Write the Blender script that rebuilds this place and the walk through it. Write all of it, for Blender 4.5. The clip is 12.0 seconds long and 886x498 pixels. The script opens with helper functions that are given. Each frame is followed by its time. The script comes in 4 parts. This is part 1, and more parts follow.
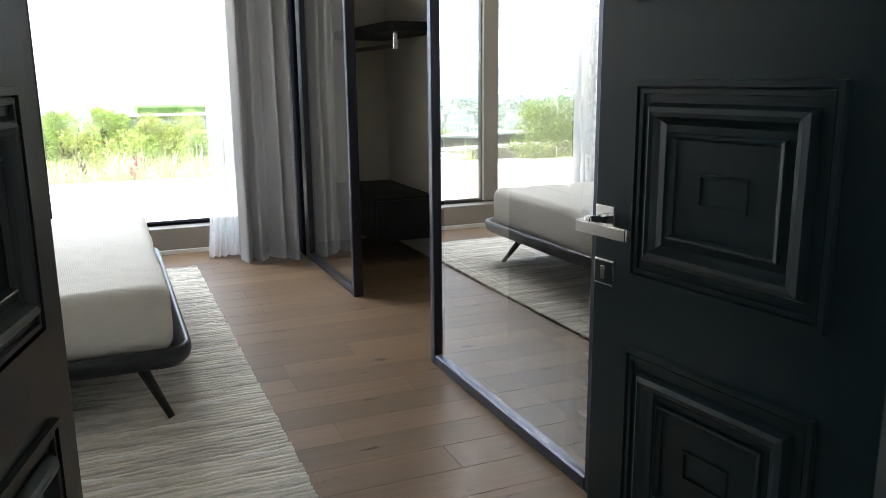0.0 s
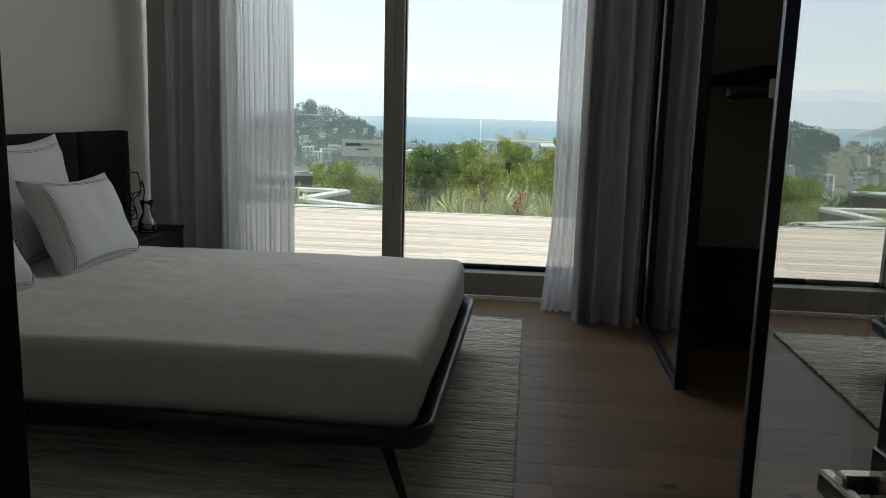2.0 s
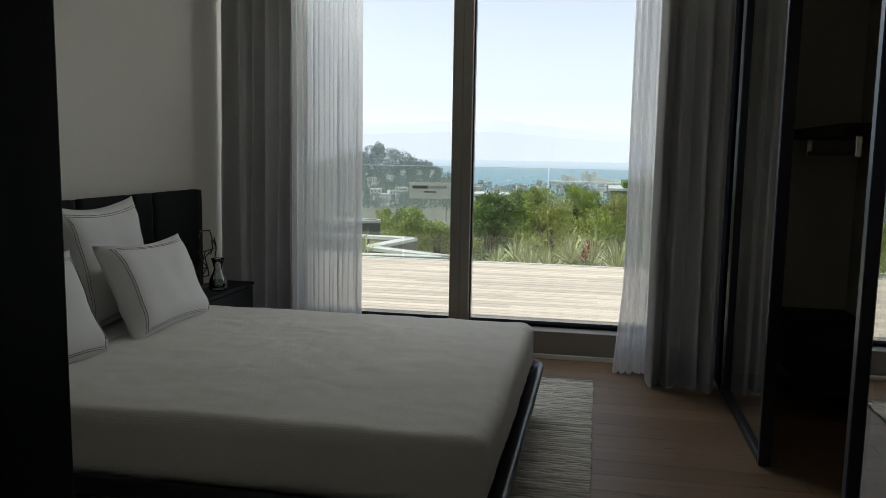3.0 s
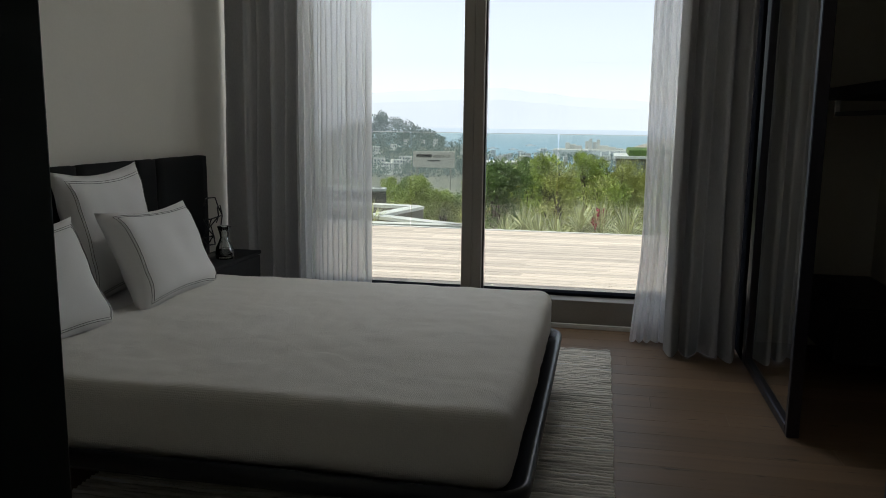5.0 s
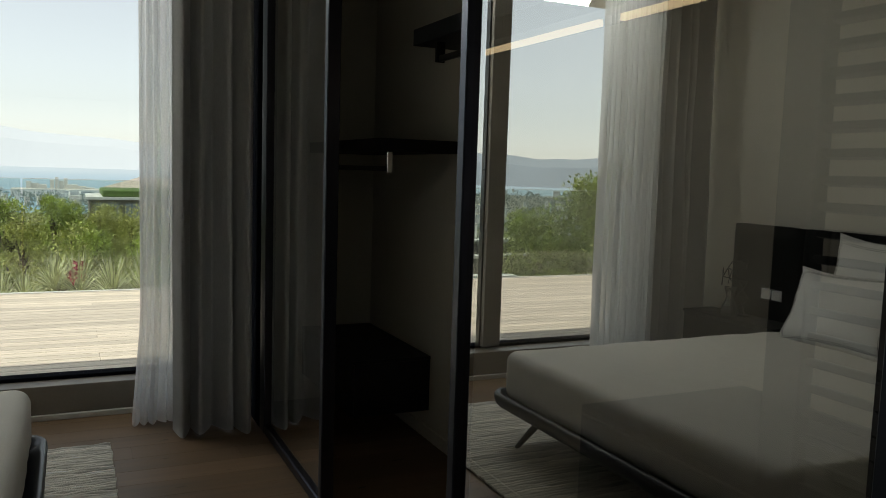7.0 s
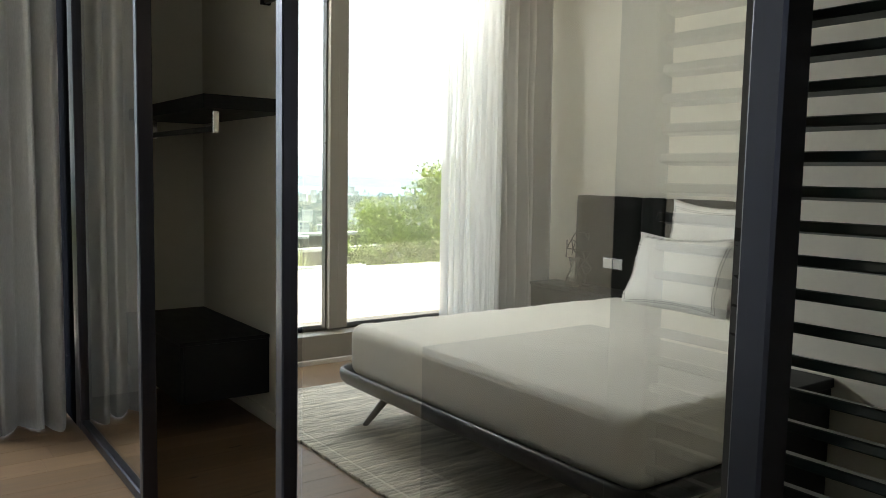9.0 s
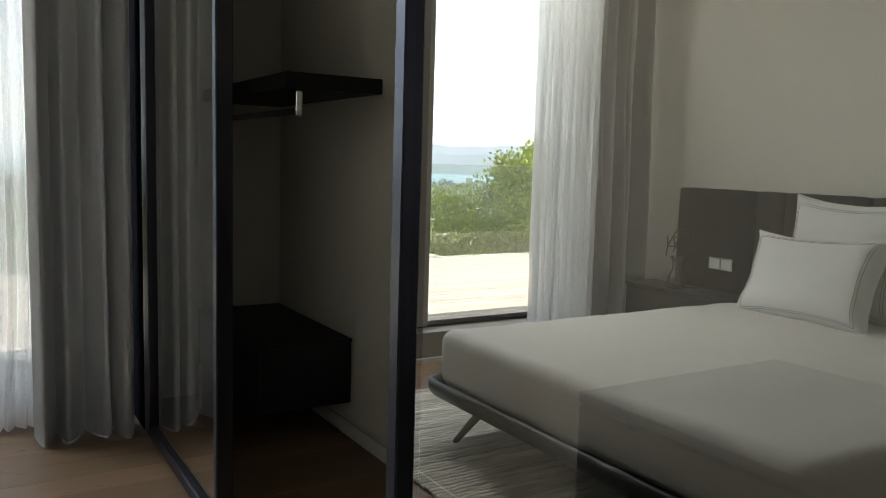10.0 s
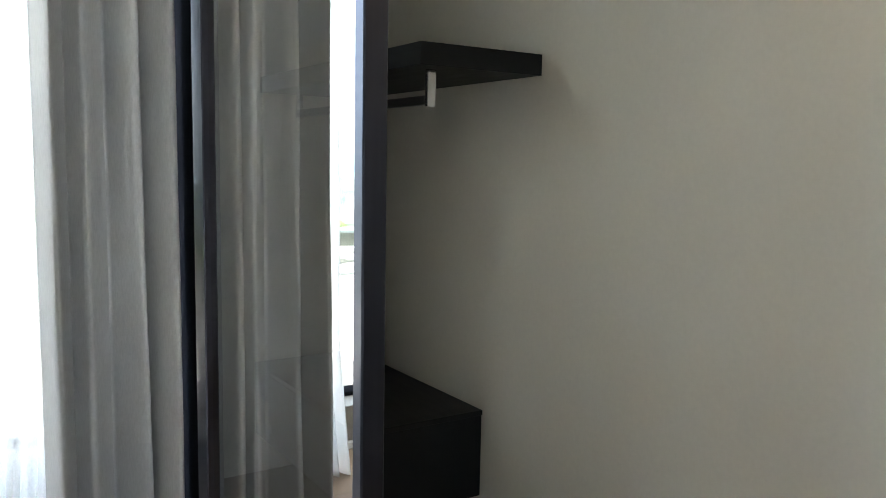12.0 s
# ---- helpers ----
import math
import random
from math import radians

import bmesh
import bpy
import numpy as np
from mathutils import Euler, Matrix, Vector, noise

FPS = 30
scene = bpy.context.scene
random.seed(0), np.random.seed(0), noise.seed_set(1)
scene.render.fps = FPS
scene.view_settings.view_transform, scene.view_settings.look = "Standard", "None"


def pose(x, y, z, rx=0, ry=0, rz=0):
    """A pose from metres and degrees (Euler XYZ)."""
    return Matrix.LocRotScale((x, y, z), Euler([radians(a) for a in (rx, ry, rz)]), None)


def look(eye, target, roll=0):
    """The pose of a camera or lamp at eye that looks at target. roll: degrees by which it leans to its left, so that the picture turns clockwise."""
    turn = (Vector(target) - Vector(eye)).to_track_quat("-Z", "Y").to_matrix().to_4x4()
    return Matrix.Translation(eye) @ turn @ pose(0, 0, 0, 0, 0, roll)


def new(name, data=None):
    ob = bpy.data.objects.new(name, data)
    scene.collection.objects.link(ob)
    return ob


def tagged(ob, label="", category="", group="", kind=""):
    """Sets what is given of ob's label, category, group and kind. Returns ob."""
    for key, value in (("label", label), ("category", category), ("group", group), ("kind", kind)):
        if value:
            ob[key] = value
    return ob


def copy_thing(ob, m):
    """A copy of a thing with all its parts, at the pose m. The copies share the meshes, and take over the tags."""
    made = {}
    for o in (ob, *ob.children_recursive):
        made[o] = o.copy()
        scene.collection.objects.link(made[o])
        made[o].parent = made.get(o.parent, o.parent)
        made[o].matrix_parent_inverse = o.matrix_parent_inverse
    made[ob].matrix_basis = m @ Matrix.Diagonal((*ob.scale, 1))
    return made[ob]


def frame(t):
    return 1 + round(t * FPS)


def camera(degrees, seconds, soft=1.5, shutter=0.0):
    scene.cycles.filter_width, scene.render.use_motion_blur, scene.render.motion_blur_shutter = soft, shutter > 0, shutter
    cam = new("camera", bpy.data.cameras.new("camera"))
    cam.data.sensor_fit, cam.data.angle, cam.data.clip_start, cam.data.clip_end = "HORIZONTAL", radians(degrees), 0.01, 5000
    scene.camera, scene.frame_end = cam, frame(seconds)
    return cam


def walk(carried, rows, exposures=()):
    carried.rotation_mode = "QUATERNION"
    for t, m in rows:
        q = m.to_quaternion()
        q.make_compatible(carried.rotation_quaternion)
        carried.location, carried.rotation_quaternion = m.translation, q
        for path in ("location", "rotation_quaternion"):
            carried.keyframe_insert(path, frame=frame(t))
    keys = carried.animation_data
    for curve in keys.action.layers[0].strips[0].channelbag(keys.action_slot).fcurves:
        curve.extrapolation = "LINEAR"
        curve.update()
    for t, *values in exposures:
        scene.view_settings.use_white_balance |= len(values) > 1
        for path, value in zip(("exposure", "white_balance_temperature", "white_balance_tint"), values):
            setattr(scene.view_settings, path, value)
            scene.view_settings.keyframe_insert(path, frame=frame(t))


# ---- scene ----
cam = camera(58.61, 12.0, soft=0.5)
PATH = [
    (0.0, pose(0.242, 0.261, 1.258, 77.784, 0.531, -23.037)),
    (0.5, pose(0.419, 0.378, 1.257, 77.571, -0.744, -11.815)),
    (1.0, pose(0.569, 0.533, 1.269, 76.580, -1.658, -3.486)),
    (1.5, pose(0.711, 0.670, 1.293, 78.313, -1.789, 2.987)),
    (2.0, pose(0.751, 0.757, 1.329, 80.116, -1.502, 6.420)),
    (2.5, pose(0.740, 0.821, 1.382, 81.966, -1.407, 9.084)),
    (3.0, pose(0.725, 0.846, 1.431, 82.984, -0.983, 11.182)),
    (5.0, pose(0.642, 0.977, 1.396, 80.747, -0.691, 11.419)),
    (5.5, pose(0.620, 1.067, 1.373, 79.800, -0.532, 6.809)),
    (6.0, pose(0.601, 1.245, 1.373, 80.608, -1.754, -2.705)),
    (6.5, pose(0.602, 1.373, 1.427, 81.925, -1.962, -13.880)),
    (7.0, pose(0.575, 1.495, 1.456, 84.390, -1.811, -25.089)),
    (7.5, pose(0.611, 1.511, 1.480, 85.078, -1.464, -33.105)),
    (9.5, pose(0.764, 1.794, 1.231, 84.719, -1.129, -35.874)),
    (10.0, pose(0.811, 2.078, 1.277, 83.669, -1.674, -31.382)),
    (10.5, pose(0.844, 2.375, 1.288, 83.488, -1.916, -29.900)),
    (11.0, pose(0.881, 2.711, 1.307, 83.194, -2.114, -30.295)),
    (11.5, pose(0.840, 3.000, 1.263, 84.469, -1.573, -33.870)),
    (12.0, pose(0.799, 3.213, 1.291, 83.641, -1.051, -32.785)),
]

EXPOSURES = [(0.0, 2.55, 6200, 10), (0.5, 1.75, 6350, 9), (1.0, 1.1, 6500, 8), (1.5, 0.5, 6300, 6), (2.0, 0.15, 6280, 6),
             (2.5, 0.05, 6400, 7), (3.0, 0.06, 6400, 8), (5.0, 0.08, 6450, 9), (5.5, 0.1, 6450, 7), (6.5, 0.0, 6550, 6),
             (7.0, -0.05, 6950, 4), (7.5, 0.38, 7050, 3), (9.3, 2.25, 6600, 5), (9.5, 2.15, 6550, 5), (10.0, 1.3, 6600, 7),
             (10.5, 0.72, 6600, 5), (11.0, 1.1, 6550, 13), (11.5, 2.45, 6000, 7), (12.0, 3.1, 6050, 6)]
walk(cam, PATH, EXPOSURES)

# ---- world and light ----
world = bpy.data.worlds.new("world")
scene.world = world
world.use_nodes = True
wn = world.node_tree.nodes
sky = wn.new("ShaderNodeTexSky")
sky.sky_type, sky.sun_disc = "NISHITA", False
SUN_ELEV, SUN_AZ = radians(60), radians(-96)     # azimuth from +y towards +x
sky.sun_elevation, sky.sun_rotation = SUN_ELEV, SUN_AZ
sky.air_density, sky.dust_density, sky.ozone_density = 1.0, 0.4, 1.0
wn["Background"].inputs[1].default_value = 0.15
haze = wn.new("ShaderNodeHueSaturation")        # summer haze whitens the sky
haze.inputs["Saturation"].default_value, haze.inputs["Value"].default_value = 0.30, 1.15
world.node_tree.links.new(sky.outputs[0], haze.inputs["Color"])
cool = wn.new("ShaderNodeMix")                  # sea haze cools the low sky
cool.data_type, cool.blend_type = "RGBA", "MULTIPLY"
cool.inputs[0].default_value = 1.0
cool.inputs[7].default_value = (0.955, 0.985, 1.06, 1)
world.node_tree.links.new(haze.outputs[0], cool.inputs[6])
world.node_tree.links.new(cool.outputs[2], wn["Background"].inputs[0])
sun = new("sun", bpy.data.lights.new("sun", "SUN"))
sun.data.energy, sun.data.angle, sun.data.color = 3.8, radians(0.5), (1.0, 0.95, 0.88)
sd = Vector((math.sin(SUN_AZ) * math.cos(SUN_ELEV), math.cos(SUN_AZ) * math.cos(SUN_ELEV), math.sin(SUN_ELEV)))
sun.matrix_world = look(sd * 50, (0, 0, 0))
# added fill lamp, out of view at the window head, boosts the sky light
opening = new("window_fill_lamp", bpy.data.lights.new("window_fill_lamp", "AREA"))
opening.data.shape, opening.data.size, opening.data.size_y = "RECTANGLE", 1.8, 0.2
opening.data.energy, opening.data.color = 17, (0.95, 0.98, 1.0)
opening.matrix_world = look((-0.25, 6.64, 2.84), (-0.25, 3.2, 0.2))


# ---- materials ----
def mat(name, color, rough=0.6, metal=0.0, scale=30.0, vary=0.12, bump=0.0, bscale=None, stretch=(1, 1, 1), big=2.0, coat=0.0, island=0.0, objrand=0.0, spec=0.5, coords="Object", knots=False):
    m = bpy.data.materials.new(name)
    m.use_nodes = True
    n, l = m.node_tree.nodes, m.node_tree.links
    b = n["Principled BSDF"]
    b.inputs["Roughness"].default_value, b.inputs["Metallic"].default_value = rough, metal
    b.inputs["Coat Weight"].default_value = coat
    b.inputs["Specular IOR Level"].default_value = spec
    tc, mp = n.new("ShaderNodeTexCoord"), n.new("ShaderNodeMapping")
    mp.inputs["Scale"].default_value = stretch
    src_v = tc.outputs[coords]
    if objrand:
        oi, va = n.new("ShaderNodeObjectInfo"), n.new("ShaderNodeVectorMath")
        l.new(src_v, va.inputs[0])
        l.new(oi.outputs["Location"], va.inputs[1])
        src_v = va.outputs[0]
    l.new(src_v, mp.inputs[0])
    t1, t2 = n.new("ShaderNodeTexNoise"), n.new("ShaderNodeTexNoise")
    t1.inputs["Scale"].default_value, t1.inputs["Detail"].default_value = scale, 6
    t2.inputs["Scale"].default_value, t2.inputs["Detail"].default_value = big, 3
    l.new(mp.outputs[0], t1.inputs[0])
    l.new(mp.outputs[0], t2.inputs[0])
    add = n.new("ShaderNodeMath")
    add.operation = "ADD"
    l.new(t1.outputs[0], add.inputs[0])
    l.new(t2.outputs[0], add.inputs[1])
    val = n.new("ShaderNodeMapRange")
    val.inputs[1].default_value, val.inputs[2].default_value = 0.6, 1.4
    val.inputs[3].default_value, val.inputs[4].default_value = 1 - vary, 1 + vary
    l.new(add.outputs[0], val.inputs[0])
    out = val.outputs[0]
    if island or objrand:
        src = n.new("ShaderNodeNewGeometry").outputs["Random Per Island"] if island else n.new("ShaderNodeObjectInfo").outputs["Random"]
        r = n.new("ShaderNodeMapRange")
        a = island or objrand
        r.inputs[3].default_value, r.inputs[4].default_value = 1 - a, 1 + a
        l.new(src, r.inputs[0])
        mul = n.new("ShaderNodeMath")
        mul.operation = "MULTIPLY"
        l.new(out, mul.inputs[0])
        l.new(r.outputs[0], mul.inputs[1])
        out = mul.outputs[0]
    if knots:
        kn, km, kr, ku = n.new("ShaderNodeTexNoise"), n.new("ShaderNodeMapping"), n.new("ShaderNodeMapRange"), n.new("ShaderNodeMath")
        km.inputs["Scale"].default_value = (3.0, 11.0, 3.0)
        kn.inputs["Scale"].default_value, kn.inputs["Detail"].default_value = 2.2, 2
        l.new(src_v, km.inputs[0])
        l.new(km.outputs[0], kn.inputs[0])
        kr.inputs[1].default_value, kr.inputs[2].default_value, kr.inputs[3].default_value, kr.inputs[4].default_value = 0.68, 0.76, 1.0, 0.3
        l.new(kn.outputs[0], kr.inputs[0])
        ku.operation = "MULTIPLY"
        l.new(out, ku.inputs[0])
        l.new(kr.outputs[0], ku.inputs[1])
        out = ku.outputs[0]
    hsv = n.new("ShaderNodeHueSaturation")
    hsv.inputs["Color"].default_value = (*color, 1)
    l.new(out, hsv.inputs["Value"])
    l.new(hsv.outputs[0], b.inputs["Base Color"])
    rr = n.new("ShaderNodeMapRange")
    rr.inputs[3].default_value, rr.inputs[4].default_value = max(rough - 0.08, 0.02), min(rough + 0.08, 1)
    l.new(t1.outputs[0], rr.inputs[0])
    l.new(rr.outputs[0], b.inputs["Roughness"])
    if bump:
        t3 = n.new("ShaderNodeTexNoise")
        t3.inputs["Scale"].default_value, t3.inputs["Detail"].default_value = bscale or scale * 3, 4
        l.new(mp.outputs[0], t3.inputs[0])
        bp = n.new("ShaderNodeBump")
        bp.inputs["Strength"].default_value, bp.inputs["Distance"].default_value = bump, 0.004
        l.new(t3.outputs[0], bp.inputs["Height"])
        l.new(bp.outputs[0], b.inputs["Normal"])
    return m


def glass(name, tint, base, ior=1.5):
    """A thin pane: mirror reflection over a tinted see-through."""
    m = bpy.data.materials.new(name)
    m.use_nodes = True
    n, l = m.node_tree.nodes, m.node_tree.links
    n.remove(n["Principled BSDF"])
    tr, gl, mx = n.new("ShaderNodeBsdfTransparent"), n.new("ShaderNodeBsdfGlossy"), n.new("ShaderNodeMixShader")
    tr.inputs[0].default_value = (*tint, 1)
    gl.inputs["Roughness"].default_value = 0.0
    gl.inputs[0].default_value = (0.98, 0.98, 0.95, 1)
    fr, mr = n.new("ShaderNodeFresnel"), n.new("ShaderNodeMapRange")
    fr.inputs[0].default_value = ior
    mr.inputs[3].default_value, mr.inputs[4].default_value = base, 1.0
    l.new(fr.outputs[0], mr.inputs[0])
    l.new(mr.outputs[0], mx.inputs[0])
    l.new(tr.outputs[0], mx.inputs[1])
    l.new(gl.outputs[0], mx.inputs[2])
    l.new(mx.outputs[0], n["Material Output"].inputs[0])
    return m


def glow(name, color, strength, rough=0.9, base=None):
    m = bpy.data.materials.new(name)
    m.use_nodes = True
    b = m.node_tree.nodes["Principled BSDF"]
    b.inputs["Base Color"].default_value = (*(base or color), 1)
    b.inputs["Roughness"].default_value = rough
    b.inputs["Emission Color"].default_value = (*color, 1)
    b.inputs["Emission Strength"].default_value = strength
    return m


WALL = mat("warm_white_plaster", (0.76, 0.73, 0.65), 0.85, scale=60, vary=0.03, bump=0.15, bscale=250)
CLOSET = mat("beige_lining", (0.70, 0.665, 0.60), 0.75, scale=80, vary=0.04, bump=0.05, bscale=300)
CEIL = mat("ceiling_paint", (0.78, 0.77, 0.74), 0.9, scale=60, vary=0.02)
BLACKWOOD = mat("black_lacquered_wood", (0.0065, 0.0165, 0.0185), 0.32, scale=25, vary=0.25, bump=0.04, bscale=90, stretch=(1, 1, 0.15))
DARKPANEL = mat("dark_closet_laminate", (0.014, 0.0155, 0.018), 0.5, spec=0.3, scale=30, vary=0.2, stretch=(1, 0.2, 1), bump=0.05)
FRAME = mat("anodised_dark_aluminium", (0.055, 0.055, 0.072), 0.35, 0.9, scale=60, vary=0.1, stretch=(1, 1, 0.05))
# post faces towards the room, lighter and bluer: window sheen put into the colour
FRAME_FACE = mat("dark_aluminium_window_sheen", (0.058, 0.063, 0.085), 0.36, 0.9, scale=60, vary=0.03)
WINFRAME = mat("bronze_grey_window_aluminium", (0.30, 0.275, 0.24), 0.45, 0.1, scale=60, vary=0.06)
CHROME = mat("polished_chrome", (0.8, 0.8, 0.8), 0.12, 1.0, scale=40, vary=0.03)
OAK = mat("oiled_oak_plank", (0.208, 0.137, 0.084), 0.46, spec=0.32, scale=7, vary=0.22, bump=0.06, bscale=60, stretch=(0.25, 5, 1), big=1.2, objrand=0.16, knots=True)
LINEN = mat("cream_bedspread", (0.79, 0.765, 0.715), 0.9, scale=160, vary=0.06, bump=0.3, bscale=320)
ln_n, ln_l = LINEN.node_tree.nodes, LINEN.node_tree.links      # honeycomb weave and soft creases over the fine thread
ln_c, ln_v, ln_w, ln_s = ln_n.new("ShaderNodeTexCoord"), ln_n.new("ShaderNodeTexVoronoi"), ln_n.new("ShaderNodeTexNoise"), ln_n.new("ShaderNodeMapping")
ln_v.inputs["Scale"].default_value, ln_v.inputs["Randomness"].default_value = 150, 0.35
ln_s.inputs["Scale"].default_value, ln_w.inputs["Scale"].default_value, ln_w.inputs["Detail"].default_value = (1.8, 2.4, 2.0), 2.6, 4
ln_w.inputs["Distortion"].default_value = 1.2
ln_l.new(ln_c.outputs["Object"], ln_v.inputs[0])
ln_l.new(ln_c.outputs["Object"], ln_s.inputs[0])
ln_l.new(ln_s.outputs[0], ln_w.inputs[0])
ln_b1, ln_b2 = ln_n.new("ShaderNodeBump"), ln_n.new("ShaderNodeBump")
ln_b1.inputs["Strength"].default_value, ln_b1.inputs["Distance"].default_value = 0.5, 0.002
ln_b2.inputs["Strength"].default_value, ln_b2.inputs["Distance"].default_value = 0.14, 0.03
ln_l.new(ln_v.outputs["Distance"], ln_b1.inputs["Height"])
ln_l.new(ln_w.outputs[0], ln_b2.inputs["Height"])
ln_l.new(ln_b2.outputs[0], ln_b1.inputs["Normal"])
ln_l.new(ln_b1.outputs[0], ln_n["Bump"].inputs["Normal"])
PILLOWM = mat("white_cotton", (0.84, 0.83, 0.81), 0.85, scale=120, vary=0.03, bump=0.2, bscale=300)
CURT = mat("grey_beige_curtain", (0.51, 0.50, 0.485), 0.9, scale=150, vary=0.14, bump=0.4, bscale=300, stretch=(1, 1, 0.3))
RIMWOOD = mat("satin_blue_black_lacquer", (0.018, 0.020, 0.026), 0.36, spec=0.5, scale=20, vary=0.2, stretch=(1, 0.2, 1))
MATTE_DARK = mat("matte_dark_cladding", (0.012, 0.013, 0.017), 0.95, spec=0.0, scale=40, vary=0.2)
BEDWOOD = mat("dark_bed_wood", (0.022, 0.02, 0.02), 0.3, scale=20, vary=0.25, stretch=(1, 0.2, 1))
LEATHER = mat("dark_headboard_leather", (0.009, 0.0095, 0.010), 0.65, spec=0.12, scale=60, vary=0.15, bump=0.06, bscale=160)
STITCH = mat("grey_stitching", (0.22, 0.21, 0.20), 0.9)
DECKM = mat("bleached_deck_plank", (0.58, 0.52, 0.44), 0.8, scale=9, vary=0.36, bump=0.2, bscale=60, stretch=(0.25, 9, 1), objrand=0.17)
WHITESTONE = mat("white_rendered_concrete", (0.70, 0.70, 0.68), 0.85, scale=20, vary=0.06, bump=0.1)
CLOSET_GLASS = glass("bronze_reflective_glass", (0.80, 0.77, 0.71), 0.60)
CLEAR_EDGE = glass("clear_glass_back", (0.99, 0.99, 0.98), 0.0, 1.0)
WIN_GLASS = glass("clear_window_glass", (0.96, 0.97, 0.96), 0.0, 1.3)
RAIL_GLASS = glass("balustrade_glass", (0.88, 0.92, 0.90), 0.02, 1.45)
CARAFE = glass("clear_carafe_glass", (0.92, 0.93, 0.92), 0.06, 1.5)


# ---- builders ----
def mesh_of(bm, name, material, smooth=False):
    me = bpy.data.meshes.new(name)
    bm.normal_update()
    bm.to_mesh(me)
    bm.free()
    for m in (material if isinstance(material, (list, tuple)) else [material]):
        me.materials.append(m)
    if smooth:
        for p in me.polygons:
            p.use_smooth = True
    return me


def part(name, bm, material, parent=None, label="", smooth=False):
    ob = new(name, mesh_of(bm, name, material, smooth))
    if parent is not None:
        ob.parent = parent
    return tagged(ob, label)


def thing(name, label, category, group="", kind="", loc=(0, 0, 0)):
    e = new(name)
    e.location = loc
    return tagged(e, label, category, group, kind)


def box(bm, x0, x1, y0, y1, z0, z1, bevel=0.0, seg=2, m=None):
    vs = [bm.verts.new(v) for v in ((x0, y0, z0), (x1, y0, z0), (x1, y1, z0), (x0, y1, z0), (x0, y0, z1), (x1, y0, z1), (x1, y1, z1), (x0, y1, z1))]
    fs = [bm.faces.new([vs[i] for i in f]) for f in ((3, 2, 1, 0), (4, 5, 6, 7), (0, 1, 5, 4), (1, 2, 6, 5), (2, 3, 7, 6), (3, 0, 4, 7))]
    if bevel:
        es = list({e for f in fs for e in f.edges})
        r = bmesh.ops.bevel(bm, geom=es, offset=bevel, segments=seg, affect="EDGES", profile=0.5)
        vs = list({v for f in r["faces"] for v in f.verts} | {v for v in vs if v.is_valid})
    if m is not None:
        bmesh.ops.transform(bm, matrix=m, verts=vs)
    return bm


def bx(*a, **k):
    return box(bmesh.new(), *a, **k)


def tube(path, r0, r1=None, seg=10, bm=None):
    """A round bar along a path of points."""
    bm = bm or bmesh.new()
    r1 = r0 if r1 is None else r1
    rings = []
    for i, p in enumerate(path):
        p = Vector(p)
        d = (Vector(path[min(i + 1, len(path) - 1)]) - Vector(path[max(i - 1, 0)])).normalized()
        q = d.to_track_quat("Z", "Y")
        r = r0 + (r1 - r0) * i / (len(path) - 1)
        rings.append([bm.verts.new(p + q @ Vector((r * math.cos(6.2832 * k / seg), r * math.sin(6.2832 * k / seg), 0))) for k in range(seg)])
    for a, b in zip(rings, rings[1:]):
        for k in range(seg):
            bm.faces.new((a[k], a[(k + 1) % seg], b[(k + 1) % seg], b[k]))
    bm.faces.new(rings[0][::-1])
    bm.faces.new(rings[-1])
    return bm


def lathe(profile, seg=24, bm=None):
    bm = bm or bmesh.new()
    rings = [[bm.verts.new((r * math.cos(6.2832 * k / seg), r * math.sin(6.2832 * k / seg), z)) for k in range(seg)] for r, z in profile]
    for a, b in zip(rings, rings[1:]):
        for k in range(seg):
            bm.faces.new((a[k], a[(k + 1) % seg], b[(k + 1) % seg], b[k]))
    return bm


def struct(name, bm, material, label, category):
    return tagged(part(name, bm, material), label, category, kind="structure")


# ---- plan ----
X_L, X_R = -2.02, 2.317          # headboard wall, closet back wall
X_C = 1.507                     # room face of the closet partition
Y_D, Y_W = 0.80, 6.45           # door wall, window plane
H = 2.95
P3, NP, FP, FE = 2.108, 3.403, 4.60, 5.80
DH_L, DH_R = (-0.10, 0.98), (1.13, 0.88)

struct("wall_west", bx(X_L - 0.2, X_L, Y_D - 0.15, Y_W + 0.2, 0, H), WALL, "warm white plastered wall behind the bed", "wall")
struct("wall_east", bx(X_R, X_R + 0.15, 0.65, 6.339, 0, H), CLOSET, "beige lined back wall of the closet", "wall")
struct("wall_north_closet", bx(X_C + 0.06, X_R + 0.15, 6.34, 6.7, 0, H), CLOSET, "beige lined end wall of the closet", "wall")
struct("wall_south_left", bx(X_L - 0.2, -0.13, Y_D - 0.15, Y_D, 0, H), WALL, "white wall beside the double door", "wall")
struct("wall_south_right", bx(1.16, X_R, Y_D - 0.15, Y_D, 0, H), WALL, "white wall beside the double door", "wall")
struct("wall_south_top", bx(-0.13, 1.16, Y_D - 0.15, Y_D, 2.2, H), WALL, "white wall above the double door", "wall")
struct("ceiling", bx(X_L - 0.2, X_R + 0.15, -2.2, Y_W + 0.3, H, H + 0.2), CEIL, "white painted ceiling", "ceiling")
for nm, b in (("wall_corridor_right", (1.7, 1.85, -2.2, Y_D - 0.15)), ):
    struct(nm, bx(*b, 0, H), WALL, "plain white corridor wall", "wall")
struct("subfloor", bx(X_L - 0.2, X_R + 0.15, -2.35, Y_W, -0.2, -0.004), OAK, "timber floor base under the planks", "floor")

